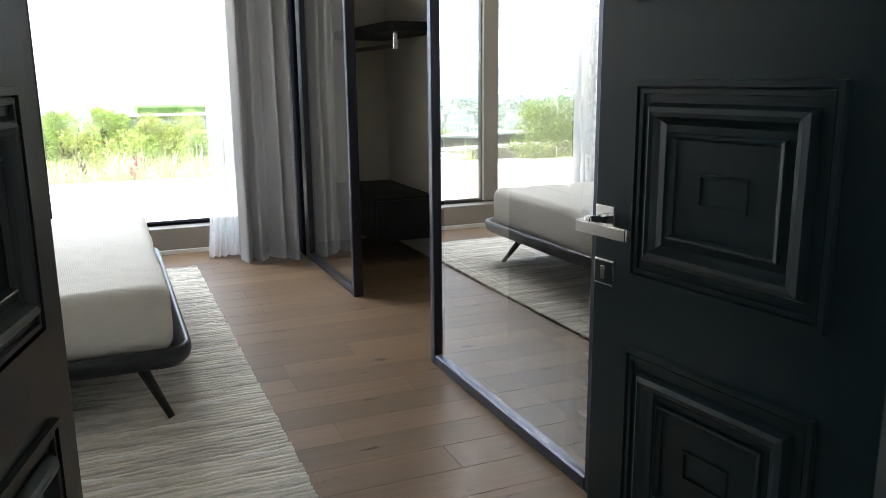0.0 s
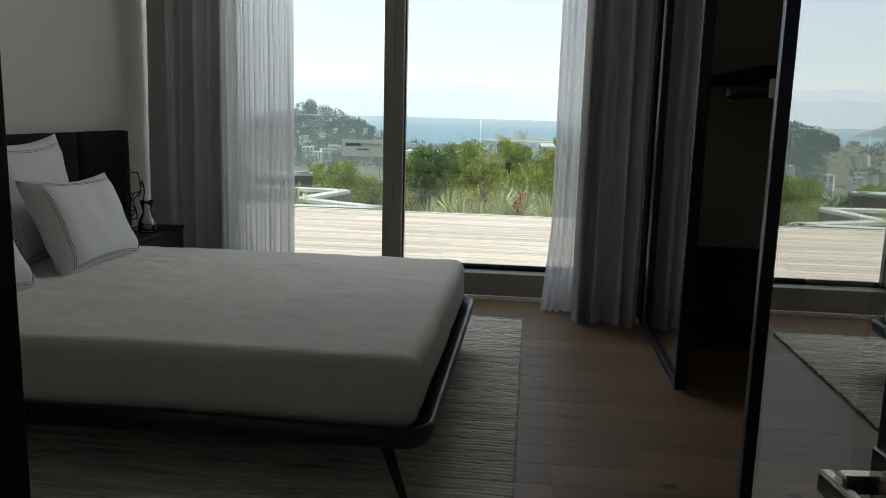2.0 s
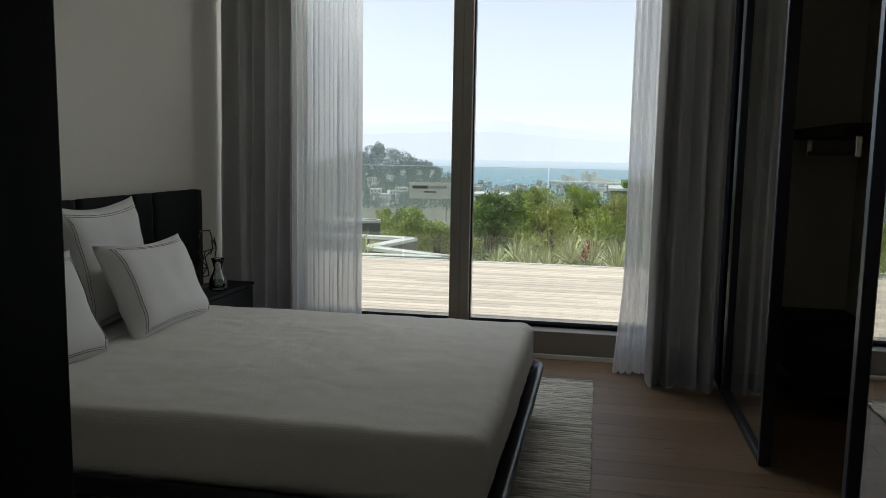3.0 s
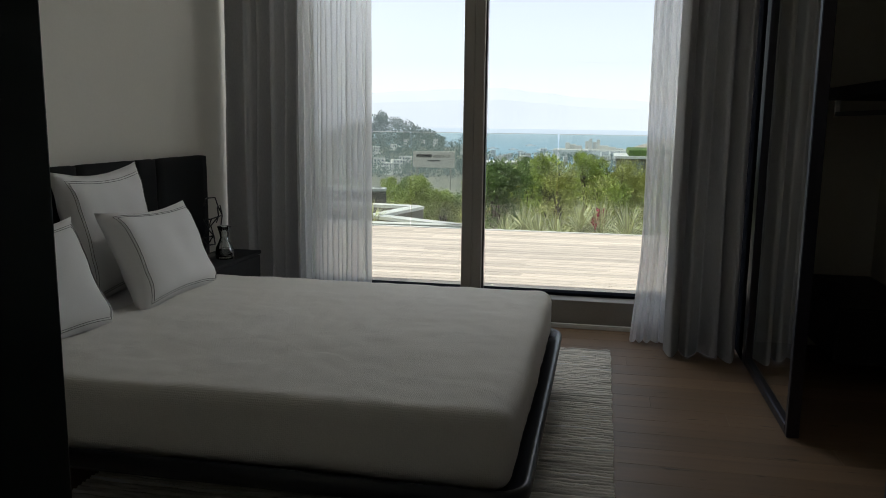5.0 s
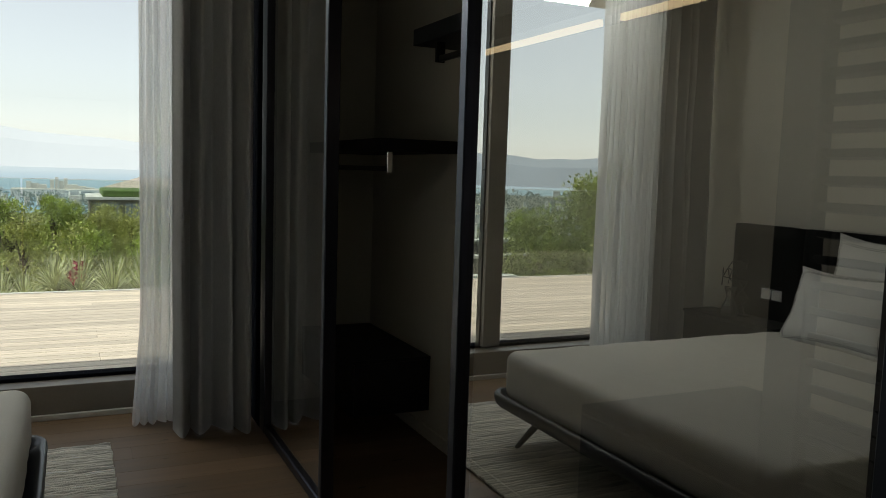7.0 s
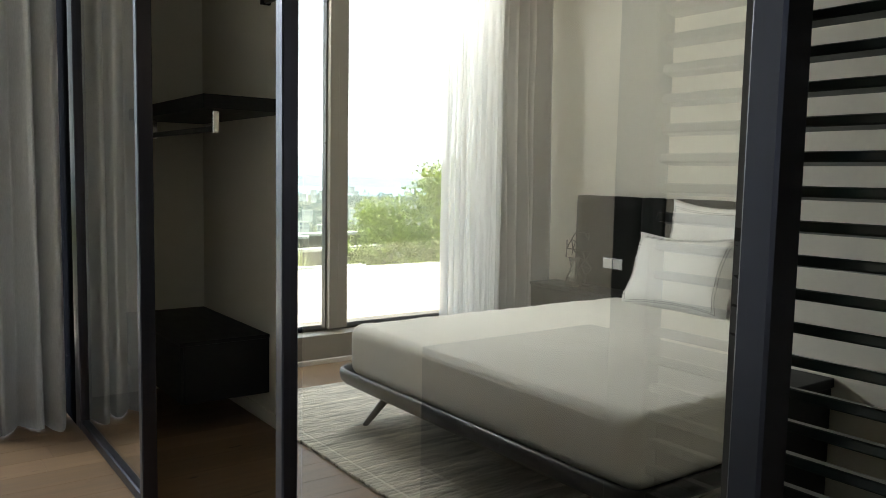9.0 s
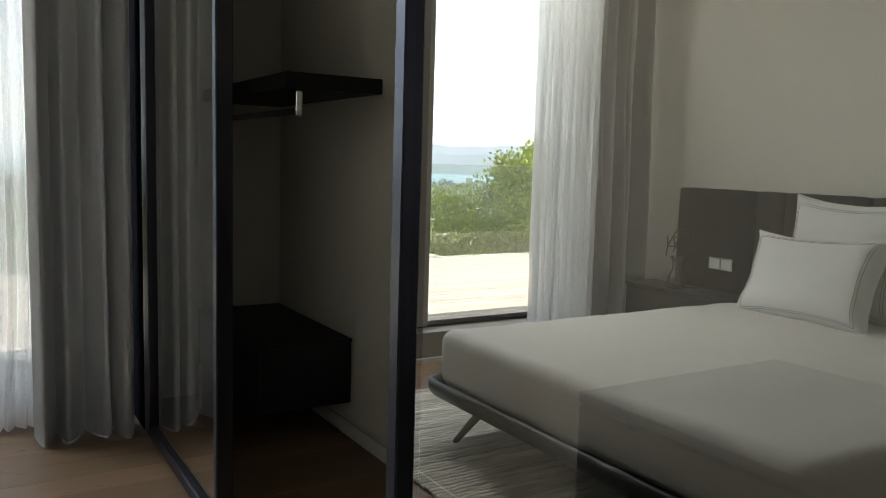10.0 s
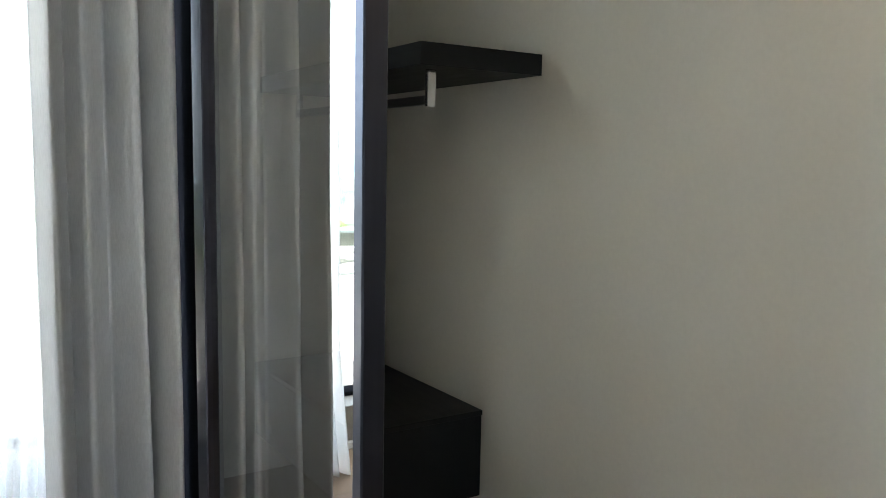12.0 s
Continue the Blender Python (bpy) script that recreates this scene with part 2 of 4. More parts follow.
struct("wall_corridor_back", bx(-0.75, 1.85, -2.35, -2.2, 0, H), WALL, "plain white corridor wall", "wall")
# unseen side wall; its gap is added to throw daylight on the door leaves
struct("wall_corridor_left", box(box(box(box(bmesh.new(), -0.75, -0.6, -2.2, 0.65, 0, 0.25), -0.75, -0.6, -2.2, 0.65, 2.6, H), -0.75, -0.6, -0.55, 0.65, 0.25, 2.6), -0.75, -0.6, -2.2, -1.35, 0.25, 2.6), WALL, "unseen plain white corridor wall with an added light gap", "wall")

def rbox(x0, x1, y0, y1, z0, z1, r, cuts=(20, 20, 6), wob=0.0, freq=4.0):
    """A soft box: rounded by r all round, with slow dents and wrinkles."""
    bm = bmesh.new()
    lo, hi = (x0, y0, z0), (x1, y1, z1)
    grid = {}

    def vert(i, j, k):
        if (i, j, k) not in grid:
            p = [lo[a] + (hi[a] - lo[a]) * c / cuts[a] for a, c in enumerate((i, j, k))]
            q = Vector([min(max(p[a], lo[a] + r), hi[a] - r) for a in range(3)])
            d = Vector(p) - q
            p = q + d.normalized() * r if d.length > 1e-6 else Vector(p)
            if wob:
                n = noise.noise(p * freq) + 0.5 * noise.noise(p * freq * 2.7)
                p += d.normalized() * wob * n if d.length > 1e-6 else Vector((0, 0, wob * n))
            grid[(i, j, k)] = bm.verts.new(p)
        return grid[(i, j, k)]
    a, b, c = cuts
    for k in (0, c):
        for i in range(a):
            for j in range(b):
                f = [vert(i, j, k), vert(i + 1, j, k), vert(i + 1, j + 1, k), vert(i, j + 1, k)]
                bm.faces.new(f if k else f[::-1])
    for j in (0, b):
        for i in range(a):
            for k in range(c):
                f = [vert(i, j, k), vert(i + 1, j, k), vert(i + 1, j, k + 1), vert(i, j, k + 1)]
                bm.faces.new(f[::-1] if j else f)
    for i in (0, a):
        for j in range(b):
            for k in range(c):
                f = [vert(i, j, k), vert(i, j + 1, k), vert(i, j + 1, k + 1), vert(i, j, k + 1)]
                bm.faces.new(f if i else f[::-1])
    return bm


# ---- window ----
window = thing("window_1", "tall bronze-grey aluminium sliding window onto the deck", "window", kind="structure")
part("window_sill", bx(X_L, 1.62, 6.33, 6.56, 0.0, 0.19, bevel=0.004), WINFRAME, window)
part("window_track", bx(X_L, 1.62, 6.30, 6.329, 0.0, 0.03, bevel=0.003), PILLOWM, window, "pale metal threshold strip")
part("window_frame", bx(X_L, 1.62, 6.462, 6.562, 0.192, 0.212, bevel=0.004), MATTE_DARK, window, "dark rubber-sealed bottom rail")
part("window_frame", bx(-0.312, -0.236, 6.40, 6.55, 0.213, 2.90, bevel=0.005), WINFRAME, window)
part("window_frame", bx(-0.234, -0.168, 6.39, 6.50, 0.213, 2.90, bevel=0.005), WINFRAME, window)
part("window_seal", bx(-0.167, -0.156, 6.43, 6.48, 0.213, 2.90), BEDWOOD, window, "black rubber seal")
part("window_frame", bx(X_L, -1.975, 6.44, 6.55, 0.213, 2.90, bevel=0.005), WINFRAME, window)
part("window_frame", bx(1.50, 1.62, 6.44, 6.55, 0.213, 2.90, bevel=0.005), WINFRAME, window)
part("window_frame", bx(X_L, 1.62, 6.44, 6.55, 2.902, 2.95, bevel=0.003), WINFRAME, window)
for a, b in ((-1.975, -0.313), (-0.155, 1.50)):
    pb = bx(a, b, 6.49, 6.498, 0.213, 2.90)
    pb.normal_update()
    for f in pb.faces:
        f.material_index = 0 if f.normal.y < -0.5 else 1
    o = part("pane", pb, [WIN_GLASS, CLEAR_EDGE], window)
    o.visible_shadow = False

# ---- curtains ----
SHEER = bpy.data.materials.new("white_sheer_voile")
SHEER.use_nodes = True
sn, sl = SHEER.node_tree.nodes, SHEER.node_tree.links
sn.remove(sn["Principled BSDF"])
s_tr, s_tl, s_df = sn.new("ShaderNodeBsdfTransparent"), sn.new("ShaderNodeBsdfTranslucent"), sn.new("ShaderNodeBsdfDiffuse")
s_tl.inputs[0].default_value = s_df.inputs[0].default_value = (0.93, 0.93, 0.93, 1)
s_m1, s_m2 = sn.new("ShaderNodeMixShader"), sn.new("ShaderNodeMixShader")
s_m1.inputs[0].default_value = 0.35
sl.new(s_tl.outputs[0], s_m1.inputs[1])
sl.new(s_df.outputs[0], s_m1.inputs[2])
s_w, s_r, s_tc = sn.new("ShaderNodeTexNoise"), sn.new("ShaderNodeMapRange"), sn.new("ShaderNodeTexCoord")
s_w.inputs["Scale"].default_value = 90
s_r.inputs[3].default_value, s_r.inputs[4].default_value = 0.72, 0.93
sl.new(s_tc.outputs["Object"], s_w.inputs[0])
sl.new(s_w.outputs[0], s_r.inputs[0])
sl.new(s_r.outputs[0], s_m2.inputs[0])
sl.new(s_tr.outputs[0], s_m2.inputs[1])
sl.new(s_m1.outputs[0], s_m2.inputs[2])
sl.new(s_m2.outputs[0], sn["Material Output"].inputs[0])


def curtain(x0, x1, y, z0, z1, folds, amp, seed, flare=0.0, thick=0.004, rows=22, sharp=0.7, sway=0.02):
    """Hanging cloth: round folds of uneven width with tight creases between, easing towards the hem."""
    rnd = random.Random(seed)
    per = 26
    wid = [rnd.uniform(0.7, 1.35) for _ in range(folds)]
    tot = sum(wid)
    am = [rnd.uniform(0.7, 1.15) for _ in range(folds)]
    lean_ = [rnd.uniform(-1, 1) for _ in range(folds)]
    hem = [rnd.uniform(0.0, 0.012) for _ in range(folds)]
    bm = bmesh.new()
    g = []
    for r in range(rows + 1):
        v = r / rows
        row = []
        for k in range(folds):
            start = sum(wid[:k]) / tot
            for c in range(per + (k == folds - 1)):
                w = c / per
                u = start + wid[k] / tot * w
                bulge = math.sin(math.pi * w) ** sharp
                a_ = am[k] * (0.85 + 0.3 * v + 0.25 * noise.noise((k * 3.1, v * 2.2, seed)))
                yy = y + amp * (1 - 2 * bulge * a_) + 0.012 * noise.noise((u * 14, v * 4, seed))
                yy += 0.004 * noise.noise((u * 60, v * 9, seed)) - flare * max(0, v - 0.9) * 6 * abs(noise.noise((u * 7, 1, seed)))
                skew = lean_[k] * 0.25 * wid[k] / tot * (x1 - x0) * bulge
                xx = x0 + (x1 - x0) * u + skew + sway * (v - 0.5) * lean_[k] * math.sin(math.pi * w) - flare * max(0, v - 0.80) * 2 * (1 - u)
                row.append(bm.verts.new((xx, yy, z1 + (z0 + hem[k] * bulge * (thick > 0) - z1) * v)))
        g.append(row)
    for p, q in zip(g, g[1:]):
        for c in range(len(p) - 1):
            bm.faces.new((p[c], p[c + 1], q[c + 1], q[c]))
    if thick:
        bmesh.ops.solidify(bm, geom=bm.faces[:], thickness=thick)
    return bm


def drape(name, label, group, body, material, x0, x1, y):
    t = thing(name, label, "curtain", group)
    part("fabric", body, material, t, smooth=True)
    part("curtain_track", bx(x0, x1, y - 0.015, y + 0.015, 2.92, 2.945), FRAME, t, "slim dark ceiling track")
    return t


drape("curtain", "heavy grey-beige linen curtain gathered beside the closet", "heavy curtains", curtain(1.06, 1.485, 5.84, 0.0008, 2.92, 4, 0.092, 3, rows=44, sharp=0.95), CURT, 1.05, 1.49, 5.79)
drape("curtain", "heavy grey-beige linen curtain gathered beside the headboard wall", "heavy curtains", curtain(-1.95, -1.355, 6.205, 0.0008, 2.92, 6, 0.075, 8, rows=44, sharp=0.95), CURT, -1.95, -1.34, 6.19)
drape("sheer_curtain", "thin white sheer curtain trailing on the floor", "sheer curtains", curtain(0.91, 1.20, 6.08, 0.006, 2.92, 8, 0.034, 5, flare=0.12, thick=0, sharp=0.6, sway=0.008), SHEER, 0.92, 1.21, 6.08)
drape("sheer_curtain", "thin white sheer curtain gathered in fine pleats", "sheer curtains", curtain(-1.38, -0.875, 6.06, 0.006, 2.92, 15, 0.034, 6, thick=0, sharp=0.6, sway=0.008), SHEER, -1.42, -0.86, 6.08)


# ---- closet ----
def partition(y0, y1, label):
    t = thing("glass_partition", label, "partition", "closet glass partitions")
    w, d = 0.042, 0.055
    wf = 0.11 if y1 > 5 else w
    for a, b in ((y0, y0 + w), (y1 - wf, y1)):
        pb = bx(X_C, X_C + d, a, b, 0.0, 2.93, bevel=0.004, seg=1)
        pb.normal_update()
        for f in pb.faces:
            f.material_index = 1 if f.normal.x < -0.5 and b - a < 0.1 else 0
        part("post", pb, [FRAME, FRAME_FACE], t)
    part("bottom_rail", bx(X_C, X_C + d, y0 + w + 0.001, y1 - wf - 0.001, 0.0, 0.05, bevel=0.006, seg=1), FRAME, t)
    part("top_rail", bx(X_C, X_C + d, y0 + w + 0.001, y1 - wf - 0.001, 2.88, 2.93, bevel=0.006, seg=1), FRAME, t)
    part("glazing_bead", bx(X_C + 0.010, X_C + 0.018, y0 + w + 0.001, y0 + w + 0.012, 0.052, 2.878), BEDWOOD, t)
    pane = bx(X_C + 0.021, X_C + 0.029, y0 + w + 0.001, y1 - wf - 0.001, 0.051, 2.879)
    pane.normal_update()
    for f in pane.faces:
        f.material_index = 0 if f.normal.x < -0.5 else 1
    part("glass_pane", pane, [CLOSET_GLASS, CLEAR_EDGE], t, "bronze mirror-coated glass")
    return t


partition(P3, NP, "floor-to-ceiling bronze mirror glass closet panel in a dark metal frame")
partition(FP, FE, "fixed bronze glass closet panel beside the curtain")

struct("wall_return", bx(X_C, X_C + 0.055, FE + 0.001, 6.329, 0.0, 2.945), MATTE_DARK, "dark metal-clad return beside the window", "wall")
louvre = thing("louvre_door", "black sliding louvre door behind the glass closet panel", "door")
LX = 1.60
part("stile", bx(LX, LX + 0.035, 2.35, 2.42, 0.02, 2.90, bevel=0.004), BLACKWOOD, louvre)
part("stile", bx(LX, LX + 0.035, 1.25, 1.32, 0.02, 2.90, bevel=0.004), BLACKWOOD, louvre)
part("rail", bx(LX, LX + 0.035, 1.322, 2.348, 0.02, 0.10), BLACKWOOD, louvre)
part("rail", bx(LX, LX + 0.035, 1.322, 2.348, 2.82, 2.90), BLACKWOOD, louvre)
slat_me = mesh_of(bx(-0.013, 0.013, 0, 1.02, -0.0065, 0.0065, bevel=0.002, seg=1), "slat", BLACKWOOD)
for i in range(67):
    o = new("slat", slat_me)
    o.parent = louvre
    o.matrix_local = pose(LX + 0.0175, 1.325, 0.13 + i * 0.0403, 0, 10, 0)

drawers = thing("drawer_unit", "floating black drawer unit in the closet corner", "drawers")
part("body", bx(1.888, X_R - 0.002, 5.298, 6.338, 0.164, 0.444, bevel=0.002), DARKPANEL, drawers)
part("top", bx(1.868, X_R - 0.002, 5.293, 6.338, 0.446, 0.464, bevel=0.002), DARKPANEL, drawers)
for a, b in ((5.30, 5.815), (5.822, 6.335)):
    part("drawer_front", bx(1.870, 1.886, a, b, 0.168, 0.442, bevel=0.002), DARKPANEL, drawers)
shelf = thing("closet_shelf", "thick black floating shelf with a hanging rail below", "shelf", "closet shelves")
part("board", bx(1.90, X_R - 0.002, 5.04, 6.338, 1.545, 1.606, bevel=0.0015), DARKPANEL, shelf)
part("hanging_rail", bx(1.971, 1.993, 5.13, 6.054, 1.448, 1.474, bevel=0.004), BEDWOOD, shelf, "black hanging rail")
for y in (5.113, 6.055):
    part("rail_bracket", bx(1.968, 1.996, y, y + 0.015, 1.442, 1.544, bevel=0.002), CHROME, shelf, "brushed steel rail end bracket")
shelf2 = thing("closet_shelf", "high black floating shelf with a lit hanging rail", "shelf", "closet shelves")
part("board", bx(1.915, X_R - 0.002, 2.46, 4.70, 1.99, 2.058, bevel=0.0015), DARKPANEL, shelf2)
part("rail_bracket", bx(1.945, 1.985, 4.52, 4.535, 1.905, 1.989, bevel=0.002), DARKPANEL, shelf2)
part("hanging_rail", bx(1.955, 1.975, 2.5, 4.519, 1.908, 1.932, bevel=0.003), BEDWOOD, shelf2)
LED = glow("warm_led_diffuser", (1.0, 0.78, 0.52), 1.2)
for a, b in ((3.0, 3.32), (3.42, 4.17)):
    part("led_strip", bx(1.957, 1.973, a, b, 1.888, 1.907), LED, shelf2, "warm light strip under the rail")
chest = thing("closet_chest", "black chest of drawers inside the closet", "drawers")
part("body", bx(1.765, X_R - 0.002, 2.45, 3.125, 0.0, 0.85, bevel=0.002), DARKPANEL, chest)
part("top", bx(1.755, X_R - 0.002, 2.445, 3.13, 0.852, 0.872, bevel=0.002), DARKPANEL, chest)
for i in range(3):
    part("drawer_front", bx(1.748, 1.764, 2.455, 3.12, 0.06 + i * 0.265, 0.32 + i * 0.265, bevel=0.002), DARKPANEL, chest)
struct("baseboard", bx(X_R - 0.012, X_R - 0.001, 3.14, 6.33, 0.002, 0.07, bevel=0.002), CLOSET, "low beige skirting along the closet wall", "baseboard")

# ---- double door ----
LEAF_W = 0.59


def leaf_parts(t, side):
    """A leaf along +x from its hinge; its carved face looks to -y * side."""
    y0, y1 = (0.0, 0.045) if side > 0 else (-0.045, 0.0)
    part("leaf", bx(0, LEAF_W, y0, y1, 0.012, 2.18, bevel=0.002), BLACKWOOD, t)
    def ring(a, z0, z1, inset, wid, prof, rise):
        """A mitred moulding round a square, its section a small bulge."""
        bm = bmesh.new()
        steps = [(0, 0.0), (0.18, rise * 0.75), (0.4, rise), (0.62, rise * 0.9), (0.82, rise * 0.35), (1.0, 0.0)] if prof else [(0, 0.0), (0.1, rise), (0.9, rise), (1.0, 0.0)]
        loops = []
        for w, h in steps:
            i = inset + wid * w
            yy = (-0.0015 - h) if side > 0 else (0.0015 + h)
            loops.append([bm.verts.new(p) for p in ((a + i, yy, z0 + i), (a + 0.40 - i, yy, z0 + i), (a + 0.40 - i, yy, z1 - i), (a + i, yy, z1 - i))])
        for p, q in zip(loops, loops[1:]):
            for k in range(4):
                f = (p[k], p[(k + 1) % 4], q[(k + 1) % 4], q[k])
                bm.faces.new(f if side > 0 else f[::-1])
        return bm
    for zb in (-0.079, 0.408, 0.895, 1.382, 1.869):
        z0, z1 = max(zb, 0.06), min(zb + 0.357, 2.15)
        a = LEAF_W - 0.40 - 0.10
        m = part("carved_panel", ring(a, z0, z1, 0.0, 0.012, 0, 0.010), BLACKWOOD, t)
        if z1 - z0 < 0.24:
            continue
        part("moulding", ring(a, z0, z1, 0.014, 0.010, 0, 0.006), BLACKWOOD, m)
        part("moulding", ring(a, z0, z1, 0.038, 0.036, 1, 0.020), BLACKWOOD, m)
        part("moulding", ring(a, z0, z1, 0.086, 0.012, 1, 0.009), BLACKWOOD, m)
        part("moulding", ring(a, z0, z1, 0.150, 0.006, 0, 0.003), BLACKWOOD, m)


def door_leaf(hinge, tip, side, label, handle):
    t = thing("door_leaf", label, "door", "double door leaves")
    leaf_parts(t, side)
    if handle:
        x = LEAF_W - 0.035
        f = lambda *b, **k: bx(b[0], b[1], -b[3] if side > 0 else b[2], -b[2] if side > 0 else b[3], b[4], b[5], **k)
        h = part("handle", f(x - 0.026, x + 0.026, 0.0, 0.009, 0.974, 1.022, bevel=0.002), CHROME, t, "square polished chrome lever handle")
        part("neck", f(x - 0.009, x + 0.009, 0.009, 0.052, 0.987, 1.005, bevel=0.003), CHROME, h)
        part("lever", f(x - 0.112, x + 0.025, 0.046, 0.060, 0.974, 0.998, bevel=0.003), CHROME, h)
        e = part("key_plate", f(x - 0.027, x + 0.027, 0.0, 0.007, 0.868, 0.918, bevel=0.002), CHROME, t, "square chrome keyhole plate")
        part("keyhole_inlay", f(x - 0.023, x + 0.023, 0.007, 0.0085, 0.872, 0.914), BLACKWOOD, e)
        part("keyhole", f(x - 0.006, x + 0.006, 0.0085, 0.0105, 0.880, 0.906, bevel=0.001), CHROME, e)
    h, e = Vector((*hinge, 0)), Vector((*tip, 0))
    d = (e - h).normalized()
    t.matrix_world = Matrix.Translation(e - d * LEAF_W) @ Matrix.Rotation(math.atan2(d.y, d.x), 4, "Z")
    return t


door_leaf((1.165, 0.99), (1.099, 1.529), -1, "open black lacquered door leaf with carved square panels and chrome handle", True)
door_leaf((0.010, 1.03), (0.153, 1.609), 1, "open black lacquered door leaf with carved square panels", False)
jamb = tagged(new("door_frame"), "black lacquered frame of the double door", "door frame", kind="structure")
for a in ((-0.128, -0.065), (1.135, 1.158)):
    part("jamb", bx(a[0], a[1], 0.64, 0.87, 0, 2.2, bevel=0.003), BLACKWOOD, jamb)
part("lintel", bx(-0.064, 1.134, 0.64, 0.87, 2.185, 2.2), BLACKWOOD, jamb)

# ---- rug ----
def rug():
    bm = bmesh.new()
    x0, x1, y0, y1 = -1.25, 0.740, 2.15, 5.78
    rnd = random.Random(4)
    n = 132
    for r in range(n):
        a = y0 + (y1 - y0) * r / n
        b = y0 + (y1 - y0) * (r + 1) / n
        e = 0.004 * rnd.uniform(-1, 1)
        cols = 90
        rows = []
        for yy, h in ((a, 0.002), (a + (b - a) * 0.14, 0.014), (a + (b - a) * 0.42, 0.019), (a + (b - a) * 0.64, 0.013), (a + (b - a) * 0.72, 0.002)):
            row = []
            for c in range(cols + 1):
                x = x0 + (x1 - x0 + e) * c / cols
                row.append(bm.verts.new((x, yy + 0.009 * noise.noise((x * 6, a * 20, 0)), h + 0.3 * h * noise.noise((x * 16, a * 60, 2)))))
            rows.append(row)
        for p, q in zip(rows, rows[1:]):
            for c in range(cols):
                bm.faces.new((p[c], p[c + 1], q[c + 1], q[c]))
    return bm


rug_t = thing("rug", "cream hand-woven rug with grey ribs under the bed", "rug")
RUGM = mat("woven_cream_rug", (0.86, 0.83, 0.77), 0.95, scale=22, vary=0.45, bump=0.7, bscale=160, big=5, stretch=(0.35, 4.5, 1), island=0.14)
part("weave", rug(), RUGM, rug_t, smooth=True)
part("backing", bx(-1.245, 0.735, 2.153, 5.775, 0.001, 0.006), MATTE_DARK, rug_t, "dark woven backing")

# ---- bed ----
bed = thing("bed", "double bed with cream bedspread on a dark wooden platform", "bed")
BX0, BX1, BY0, BY1 = -1.92, 0.412, 3.22, 5.082
part("mattress", rbox(BX0, BX1 - 0.02, BY0 + 0.02, BY1 - 0.02, 0.255, 0.42, 0.05, (12, 12, 4)), PILLOWM, bed, "white mattress", True)
part("bedspread", rbox(BX0 + 0.35, BX1, BY0, BY1, 0.263, 0.522, 0.06, (110, 100, 16), 0.006, 5.0), LINEN, bed, "cream textured cotton bedspread", True)
part("sheet", rbox(BX0, BX0 + 0.56, BY0 + 0.005, BY1 - 0.005, 0.30, 0.516, 0.055, (16, 40, 8), 0.006, 5), PILLOWM, bed, "white folded sheet", True)


def tray():
    """The platform: a slab whose foot and long sides turn up into a rounded lip."""
    bm = bmesh.new()
    prof = [(-0.10, 0.225), (-0.02, 0.216), (0.03, 0.224), (0.052, 0.245), (0.060, 0.272), (0.058, 0.296), (0.048, 0.306), (0.034, 0.300), (0.022, 0.285), (-0.01, 0.262), (-0.10, 0.258)]
    rr = 0.05
    x0, x1, y0, y1 = BX0, BX1, BY0, BY1
    path = [((x0, y0), (0, -1))]
    for k in range(7):
        a = -math.pi / 2 + k * math.pi / 12
        path.append(((x1 - rr + rr * math.cos(a), y0 + rr + rr * math.sin(a)), (math.cos(a), math.sin(a))))
    for k in range(7):
        a = k * math.pi / 12
        path.append(((x1 - rr + rr * math.cos(a), y1 - rr + rr * math.sin(a)), (math.cos(a), math.sin(a))))
    path.append(((x0, y1), (0, 1)))
    rings = [[bm.verts.new((px + nx * o, py + ny * o, z)) for o, z in prof] for (px, py), (nx, ny) in path]
    for a, b in zip(rings, rings[1:]):
        for k in range(len(prof)):
            bm.faces.new((a[k], b[k], b[(k + 1) % len(prof)], a[(k + 1) % len(prof)]))
    bm.faces.new(rings[0])
    bm.faces.new(rings[-1][::-1])
    return bm


part("frame", tray(), RIMWOOD, bed, "dark glossy wooden platform with an upturned rounded rim", True)
part("slat_base", bx(BX0, BX1 - 0.08, BY0 + 0.08, BY1 - 0.08, 0.205, 0.254), BEDWOOD, bed)
for (lx, ly), (ox, oy) in (((0.27, 3.34), (0.108, -0.115)), ((0.26, 4.86), (0.11, 0.12)), ((-1.7, 3.43), (-0.1, -0.07)), ((-1.7, 4.86), (-0.1, 0.12))):
    part("leg", tube([(lx, ly, 0.23), (lx + ox * 0.4, ly + oy * 0.4, 0.145), (lx + ox, ly + oy, 0.016)], 0.026, 0.013, 12), BEDWOOD, bed, "", True)
hb = part("headboard", bx(X_L + 0.002, -1.985, 2.20, 5.83, 0.08, 1.13, bevel=0.004), BEDWOOD, bed, "wide dark upholstered headboard")
edges = [2.20, 2.70, 3.20, 3.62, 3.84, 4.06, 4.28, 4.50, 5.02, 5.22, 5.83]
for a, b in zip(edges, edges[1:]):
    part("headboard_panel", rbox(-1.99, -1.93, a + 0.002, b - 0.002, 0.10, 1.152, 0.015, (2, 8, 10), 0.001, 6), LEATHER, hb, "", True)

